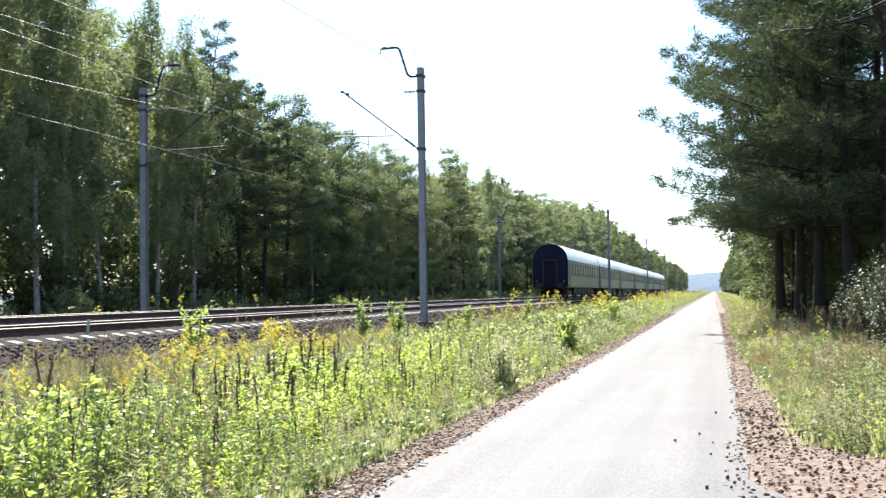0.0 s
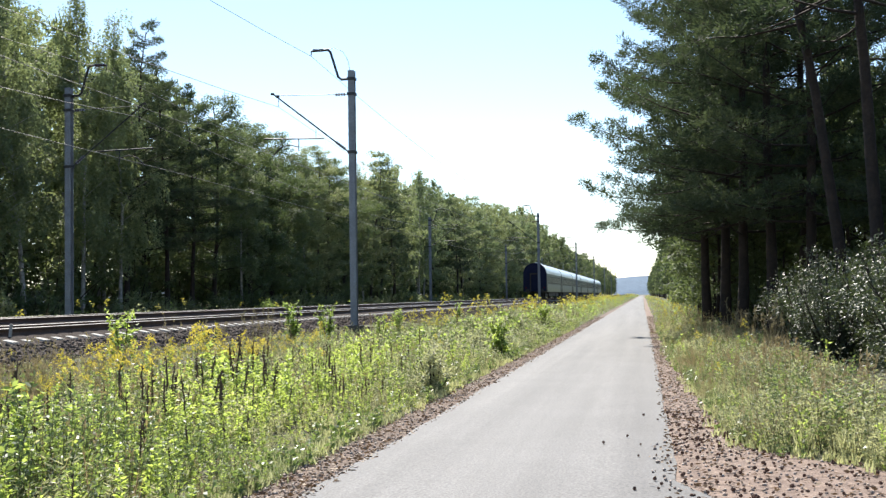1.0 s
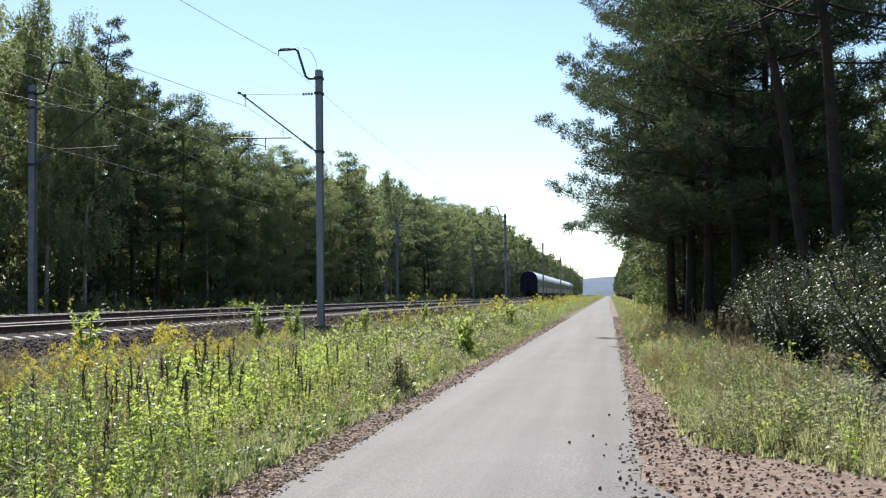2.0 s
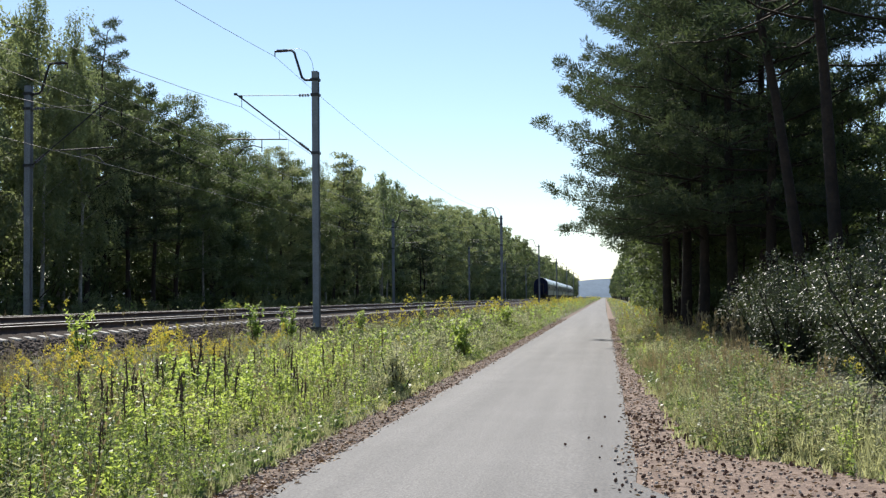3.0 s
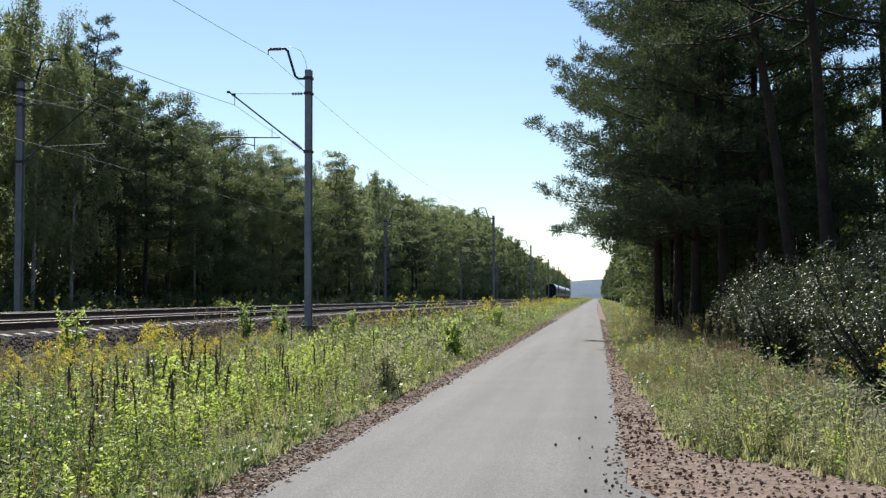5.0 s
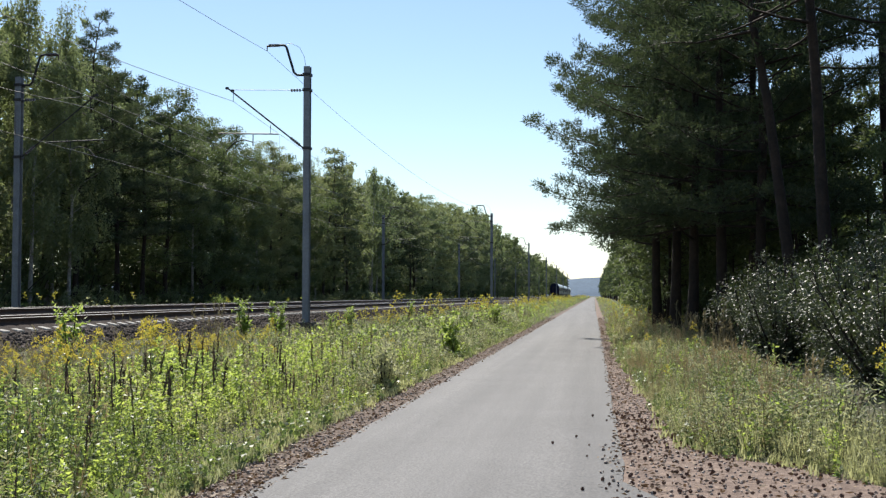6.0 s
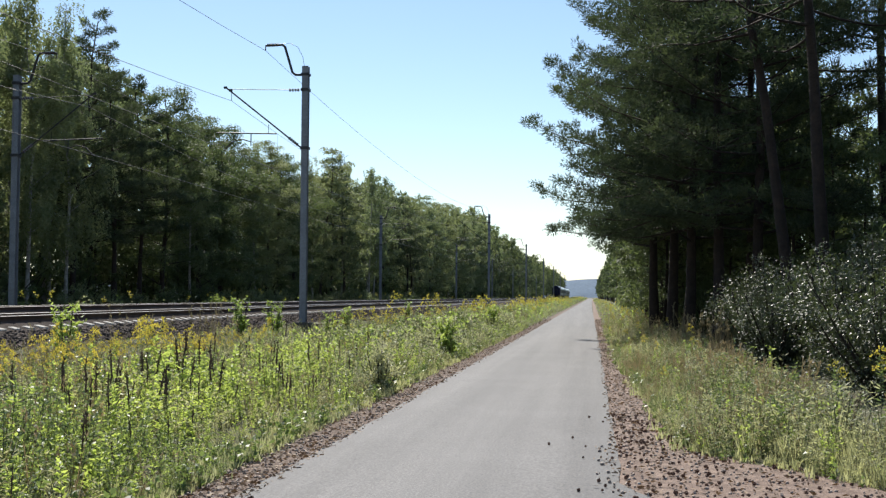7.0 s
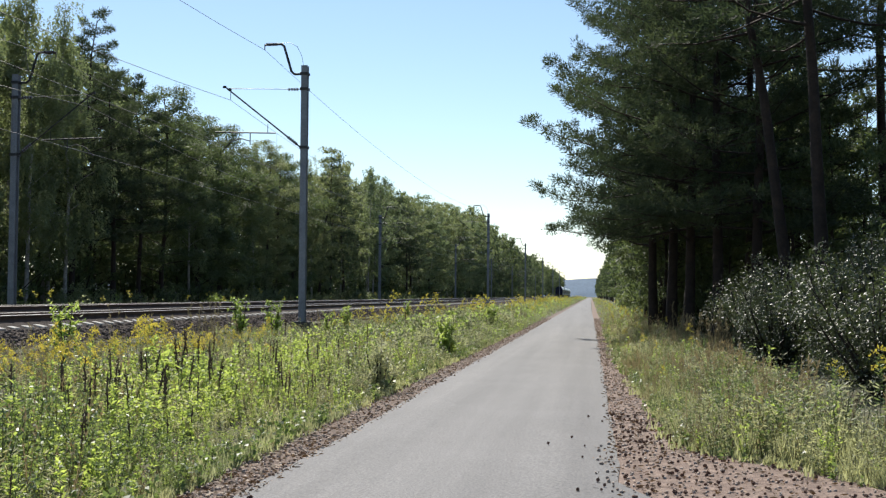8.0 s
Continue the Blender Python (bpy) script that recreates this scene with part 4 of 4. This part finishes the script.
NEARS = dict(
    weed=templates(lambda g: weed(g, g.uniform(.55, .95), 52, .118, .034), 6, 1),
    herb=templates(lambda g: bushy(g, g.uniform(.5, .9), 80, .088, .028, HERB), 6, 10),
    bushy=templates(lambda g: bushy(g, g.uniform(.5, .85), 70, .088, .029), 6, 2),
    grey=templates(lambda g: bushy(g, g.uniform(.55, .9), 52, .07, .018, GRASS), 5, 3),
    gold=templates(lambda g: goldenrod(g, g.uniform(.75, 1.1), 24, 20, .03), 6, 4),
    spike=templates(lambda g: spike(g, g.uniform(.72, 1.0), 22), 8, 5),
    brown=templates(lambda g: brown_weed(g, g.uniform(.5, .8), 70), 5, 41),
    aster=templates(lambda g: aster(g, g.uniform(.5, .8), 60), 6, 42),
    grass=templates(lambda g: tuft(g, g.uniform(.35, .6), 22), 6, 6),
    dry=templates(lambda g: tuft(g, g.uniform(.5, .75), 16, DRY, .008, 3), 6, 7),
    low=templates(lambda g: tuft(g, .16, 26, GRASS, .014), 4, 8),
    lowweed=templates(lambda g: weed(g, .22, 16, .09, .04, HERB), 4, 9))
MIDS = dict(
    weed=templates(lambda g: weed(g, g.uniform(.5, .85), 13, .17, .07), 5, 21),
    bushy=templates(lambda g: bushy(g, g.uniform(.5, .8), 20, .15, .06), 5, 22),
    herb=templates(lambda g: bushy(g, g.uniform(.5, .85), 24, .15, .05, HERB), 5, 30),
    grey=templates(lambda g: bushy(g, g.uniform(.55, .9), 20, .12, .03, GRASS), 5, 23),
    gold=templates(lambda g: goldenrod(g, g.uniform(.85, 1.15), 10, 7, .05), 5, 24),
    spike=templates(lambda g: spike(g, g.uniform(.75, 1.0), 8), 4, 25),
    brown=templates(lambda g: brown_weed(g, g.uniform(.5, .8), 30), 5, 43),
    aster=templates(lambda g: aster(g, g.uniform(.5, .8), 32, .12, .036), 5, 44),
    grass=templates(lambda g: tuft(g, g.uniform(.35, .6), 12, GRASS, .02), 5, 26),
    dry=templates(lambda g: tuft(g, g.uniform(.5, .75), 9, DRY, .014, 1), 5, 27),
    low=templates(lambda g: tuft(g, .16, 14, GRASS, .022), 4, 28),
    lowweed=templates(lambda g: weed(g, .22, 9, .12, .05, HERB), 4, 29))
FARS = dict(
    weed=templates(lambda g: weed(g, g.uniform(.5, .9), 9, .24, .1), 5, 11),
    grey=templates(lambda g: bushy(g, g.uniform(.6, .9), 12, .2, .07, GRASS), 5, 12),
    gold=templates(lambda g: goldenrod(g, g.uniform(.7, 1.0), 5, 3, .1), 5, 13),
    dry=templates(lambda g: tuft(g, g.uniform(.5, .8), 9, DRY, .03, 1), 5, 14),
    grass=templates(lambda g: tuft(g, g.uniform(.4, .7), 12, GRASS, .035), 5, 15))


def scatter(name, label, stock, spots):
    """One mesh of many plants. spots: kind, x, y, size."""
    g = np.random.default_rng(len(spots))
    Vs, Fs, Is, n = [], [], [], 0
    for kind, x, y, s in spots:
        V, F, I = stock[kind][g.integers(len(stock[kind]))]
        a = g.uniform(0, 6.283)
        c, d = math.cos(a) * s, math.sin(a) * s
        Vs.append(np.stack([V[:, 0] * c - V[:, 1] * d + x, V[:, 0] * d + V[:, 1] * c + y, V[:, 2] * s + float(ground_z(x, y))], 1))
        Fs.append(F + n)
        Is.append(I)
        n += len(V)
    ob = new(name, mesh_np(name, np.concatenate(Vs), np.concatenate(Fs), MEADOW, np.concatenate(Is)))
    return tagged(ob, label, "meadow plants", kind="stuff")


def choose(g, table, x, y):
    """One kind by its share; every kind grows in patches of its own."""
    names, w = zip(*table.items())
    w = np.clip(np.array(w, float), 0, None)
    w = w * np.exp([(1.2 if k == "spike" else 3.0) * noise.noise((x * .75 + 7.3 * len(k), y * .42, 3.1 * ord(k[0]) + ord(k[-1]))) for k in names])
    return str(g.choice(names, p=w / w.sum()))


def west_mix(x, y, patch):
    """Shares of the kinds: leafy weeds near, then primrose stalks, goldenrod and withered weeds towards the track."""
    t = np.clip((-3.3 - x) / 6.5, 0, 1)
    stalks = math.exp(-((t - .2 - .004 * y) / .17) ** 2) * np.interp(y, [7, 9, 19, 26], [.5, 1, 1, .15])
    return dict(weed=.5 + 3.2 * stalks, herb=.7 + 2.4 * (y < 10.5) + .6 * (1 - t), bushy=.9, aster=.6 + 2.2 * (y > 17), grey=.6 + 1.6 * (y > 17),
                gold=max(0, 2.0 * t - .25 - .9 * stalks) * (1 if t < .78 else .25) * (.8 if 11 < y < 24 else .25), spike=.95 * stalks * (t > .04) + .05 * (y < 32), brown=.15 + 1.8 * max(0, t - .35), grass=.9, dry=.3 + 4.2 * max(0, t - .6),
                low=.2 + .5 * (y < 14), lowweed=.3 + .4 * (y < 14))


def meadow_spots(count, y0, y1, x0, x1, mix, seed, power=1.0, cone=True, grade=None):
    g = np.random.default_rng(seed)
    out = []
    while len(out) < count:
        y = y0 + (y1 - y0) * g.uniform() ** power
        x = g.uniform(x0, x1)
        if cone and x < -(.74 * y + 2.2):
            continue
        patch = noise.noise((x * .45, y * .22, 5.0))
        s = g.uniform(.7, 1.2) * (1 + .6 * patch)
        if grade:
            s *= grade(x, y)
        kind = choose(g, mix(x, y, patch), x, y)
        out.append((kind, x, y, s * (1.12 if kind == "gold" else 1)))
    return out


def west_grade(x, y):
    return float(np.interp(-x, [3.1, 3.6, 4.6, 6, 7, 8, 9, 10.6], [.28, .55, .85, .78, .62, .5, .34, .22])) * float(np.interp(y, [22, 34], [1, 1.25]))


scatter("meadow_near", "tall weeds, goldenrod and brown seed stalks between path and track", NEARS,
        meadow_spots(5600, 6.5, 26, -10.6, -3.15, west_mix, 101, 1.15, True, west_grade))
scatter("meadow_middle", "tall weeds and goldenrod between path and track", MIDS,
        meadow_spots(5600, 26, 62, -10.6, -3.15, west_mix, 102, 1.15, True, west_grade))


def far_mix(x, y, patch):
    t = np.clip((-3.3 - x) / 6.5, 0, 1)
    return dict(weed=1.6, grey=1.6, gold=.25 + 1.5 * patch + .2 * t + (.4 if y > 110 else 0), dry=.8, grass=1.2)


scatter("meadow_far", "weeds and yellow goldenrod beside the far track", FARS, meadow_spots(3600, 62, 220, -10.6, -3.15, far_mix, 103, 1.5, False, west_grade))
scatter("meadow_distant", "yellowish weeds along the distant track", FARS, meadow_spots(1500, 220, 900, -10.4, -3.2, far_mix, 104, 1.7, False, lambda x, y: .8 + y * .0005))
scatter("meadow_across_tracks", "weeds and goldenrod between track and forest", FARS,
        meadow_spots(1500, 28, 330, -24.5, -20.6, lambda x, y, p: dict(weed=1.2, grey=1.5, gold=.05 + .7 * p, dry=.8, grass=.8), 105, 1.6, False, lambda x, y: .8))


def east_edge(y):
    return .95 + float(np.interp(y, [7, 9, 9.9, 11.1, 11.6, 12.2, 13.5], [3.4, 2.1, 1.6, .95, .5, .12, 0]) - float(np.interp(y, [13.5, 18, 30], [0, .1, .3])))


def east_mix(x, y, patch):
    d = x - east_edge(y)
    return dict(grass=1.3 + 3 * (y < 13) + .8 * (d < .6), dry=.3 + 1.1 * (y > 14) + 2.5 * (y > 25 and d > 1.1), grey=.9, aster=2.2, weed=.2, bushy=.35, herb=1.3, brown=.25 + .6 * (y > 14), gold=.03 * (y > 15), low=1.2 if d < .5 else .2, lowweed=.6)


def east_grade(x, y):
    return float(np.interp(x - east_edge(y), [-.1, .15, .7, 1.4, 2.2], [.3, .45, .68, .8, .7])) * (1.3 if y < 13.5 else 1)


def east_spots(count, y0, y1, width, seed, power, mix):
    g = np.random.default_rng(seed)
    out = []
    while len(out) < count:
        y = y0 + (y1 - y0) * g.uniform() ** power
        x = east_edge(y) + g.uniform(-.08, width)
        if x > .46 * y + 1:
            continue
        patch = noise.noise((x * .6, y * .25, 9.0))
        out.append((choose(g, mix(x, y, patch), x, y), x, y, g.uniform(.75, 1.2) * (1 + .3 * patch) * east_grade(x, y)))
    return out


scatter("verge_plants_near", "dry grasses and grey-green weeds beside the path", NEARS, east_spots(2800, 8.0, 30, 1.85, 111, 1.0, east_mix))
scatter("verge_plants_middle", "dry grasses and weeds beside the path", MIDS, east_spots(1900, 30, 62, 2.6, 112, 1.0, east_mix))
scatter("verge_plants_far", "weeds and yellow goldenrod along the far path", FARS,
        east_spots(1600, 62, 600, 3.2, 113, 2.0, lambda x, y, p: dict(grass=1.2, dry=1.2, grey=1.2, weed=1, gold=.3 + 1.2 * p + (.5 if y > 80 else 0))))
for x, y, s in ((2.84, 14.0, .8), (3.15, 13.2, .98), (3.3, 13.6, .85)):
    g = np.random.default_rng(int(x * 100))
    t = thing("goldenrod_plant", "leafy goldenrod with a yellow flower head beside the shrubs", "goldenrod", group="goldenrods at the forest edge")
    V, F, I = goldenrod(g, .95, 90, 16, .035).arrays()
    tagged(part("stalk", mesh_np("stalk", V, F[I != GOLD], MEADOW, I[I != GOLD]), t), kind="stuff")
    tagged(part("flower_head", mesh_np("flower_head", V, F[I == GOLD], MEADOW, I[I == GOLD]), t, "yellow flower plume"), kind="stuff")
    plant(t, x, y, s)

# pale reed grass at the foot of the track bed and under the pines
g = np.random.default_rng(141)
reeds = [("dry", g.normal(-8.9, .35), g.normal(25, 1.6), g.uniform(1.0, 1.5)) for _ in range(16)]
reeds += [("dry", g.normal(2.9, .25), g.uniform(27, 38), g.uniform(1.0, 1.6)) for _ in range(34)]
reeds += [("dry", g.normal(-8.6, .6), g.uniform(13, 19), g.uniform(.6, .95)) for _ in range(90)]
scatter("reed_grass", "pale dry reed grass with feathery heads", NEARS, reeds)


def fringe(count, seed):
    g = np.random.default_rng(seed)
    out = []
    for i in range(count):
        y = 7.5 + 45 * g.uniform() ** 1.5
        if i % 3:
            x = -3.2 - abs(g.normal(0, .22))
        else:
            x = east_edge(y) + g.normal(.05, .12)
        out.append((str(g.choice(["low", "low", "lowweed"])), x, y, g.uniform(.5, 1.0)))
    return out


scatter("verge_fringe", "short grass creeping over the verge", MIDS, fringe(1900, 131))

g = np.random.default_rng(77)
B = np.stack([g.normal(-3.28, .1, 130), g.normal(15.6, .55, 130), g.uniform(.04, .14, 130)], 1)
V, F = leaf_quads(B, g.normal(size=(130, 3)) * [1, 1, .4], g.uniform(.02, .045, 130), g.uniform(.015, .03, 130))
tagged(new("white_flowers", mesh_np("white_flowers", V, F, [M_PETAL])), "patch of low pale white flowers at the verge", "wild flowers", kind="stuff")

# ---- stones, cones, litter ----
def stone_heap(count, place, size, seed):
    """Angular stones: jittered blocks."""
    g = np.random.default_rng(seed)
    cube = np.array([[x, y, z] for z in (-1, 1) for y in (-1, 1) for x in (-1, 1)], float) * .5
    F = np.array([[0, 1, 3, 2], [4, 6, 7, 5], [0, 4, 5, 1], [1, 5, 7, 3], [3, 7, 6, 2], [2, 6, 4, 0]])
    h = Heap()
    for i in range(count):
        p = np.array(place(g))
        R = np.array(Euler(g.uniform(0, 6, 3)).to_matrix())
        V = (cube * g.uniform(.7, 1.3, 3) + g.normal(0, .12, (8, 3))) * size * g.uniform(.6, 1.4)
        h.add(V @ R.T + p, F)
    return h


def shoulder(g):
    x, y = g.uniform(-11.8, -10.2), 11 + 80 * g.uniform() ** 1.6
    return x, y, float(np.interp(x, [-11.9, -10.45, -10.2], [.83, .41, .47])) + g.uniform(-.01, .02)


tagged(new("ballast_stones", stone_heap(9500, shoulder, .05, 5).mesh("ballast_stones", [M_STONE])), "loose grey crushed stones on the track shoulder", "ballast", kind="stuff")


def verge_pebble(g):
    y = 7.5 + 75 * g.uniform() ** 2.6
    q = g.uniform()
    if q < .45:
        return g.uniform(-3.3, -2.66), y, .014
    if q < .47 and y < 13:
        return PATH_E - .02 - abs(g.normal(0, .1)) + (.45 * g.uniform() if y < 9.8 else 0), y, .034
    return PATH_E - .05 + (east_edge(y) - PATH_E + .1) * g.uniform(), y, .012


tagged(new("verge_pebbles", stone_heap(6500, verge_pebble, .018, 6).mesh("verge_pebbles", [M_PEBBLE])), "small reddish pebbles on the verge", "gravel", kind="stuff")
M_LITTER = leaf("dead_leaves", (.07, .036, .024), (.42, .31, .23), (.2, .12, .06), .15, .7, 2)
g = np.random.default_rng(8)
B = np.array([verge_pebble(g) for _ in range(9500)]) + [0, 0, .012]
V, F = leaf_quads(B, g.normal(size=(9500, 3)) * [1, 1, .12], g.uniform(.02, .075, 9500), g.uniform(.012, .036, 9500), .1)
tagged(new("leaf_litter", mesh_np("leaf_litter", V, F, [M_LITTER])), "dry brown leaves and needles on the verges", "leaf litter", kind="stuff")


def cone_mesh(seed):
    """An open pine cone lying on its side: rings of raised scales."""
    g = np.random.default_rng(seed)
    h = Heap()
    h.add(*tube([(u - .5, 0, 0) for u in np.linspace(0, 1, 6)], .5 * np.array([.25, .6, .68, .55, .35, .1]), 6))
    base, along = [], []
    for k in range(6):
        for j in range(7):
            a = j * .9 + k * .45
            r = .34 * math.sin(math.pi * (k + 1.2) / 7.4)
            base.append((-.42 + k * .15, r * math.cos(a) * .7, r * math.sin(a) * .7))
            along.append((.55, math.cos(a), math.sin(a)))
    h.add(*leaf_quads(np.array(base), np.array(along), .3, .3, .1))
    V, F, I = h.arrays()
    return mesh_np("pine_cone", V * .031, F, [M_CONE])


CONES = [cone_mesh(s) for s in (1, 2, 3)]
g = np.random.default_rng(12)
for i in range(300):
    y = 8.3 + 7.5 * g.uniform() ** 1.35
    q = g.uniform()
    if q < .91:
        x, z = PATH_E + .02 + (east_edge(y) - PATH_E) * g.uniform() ** 1.2, .03
        x = min(x, .4 * y)
    elif q < .955:
        x, z = PATH_E - abs(g.normal(0, .22)), .045
    elif q < .97:
        x, z = g.uniform(PATH_W + .2, PATH_E), .055
    else:
        x, y, z = g.uniform(-3.2, -2.6), 8.5 + 16 * g.uniform(), .03
    c = tagged(new("pine_cone", CONES[i % 3]), "small open brown pine cone lying on the verge", "pine cone", group="cones on the verge")
    s = g.uniform(.75, 1.3)
    c.matrix_basis = pose(x, y, z, g.uniform(0, 360), g.uniform(-30, 30), g.uniform(0, 360)) @ Matrix.Scale(s, 4)
V, F = tube([(2.75, 11.35, .1), (3.1, 11.5, .16), (3.6, 11.75, .17), (4.2, 11.9, .12)], [.008, .013, .015, .012], 6)
tagged(new("fallen_stick", mesh_np("fallen_stick", V, F, [M_BARK])), "thin dead stick lying in the grass", "stick")

# young oaks deeper in the eastern forest
for x, y, s in ((8.4, 46, .8), (9.0, 52, .9), (10.6, 50, .9)):
    plant(east[2], x, y, s)

motions()
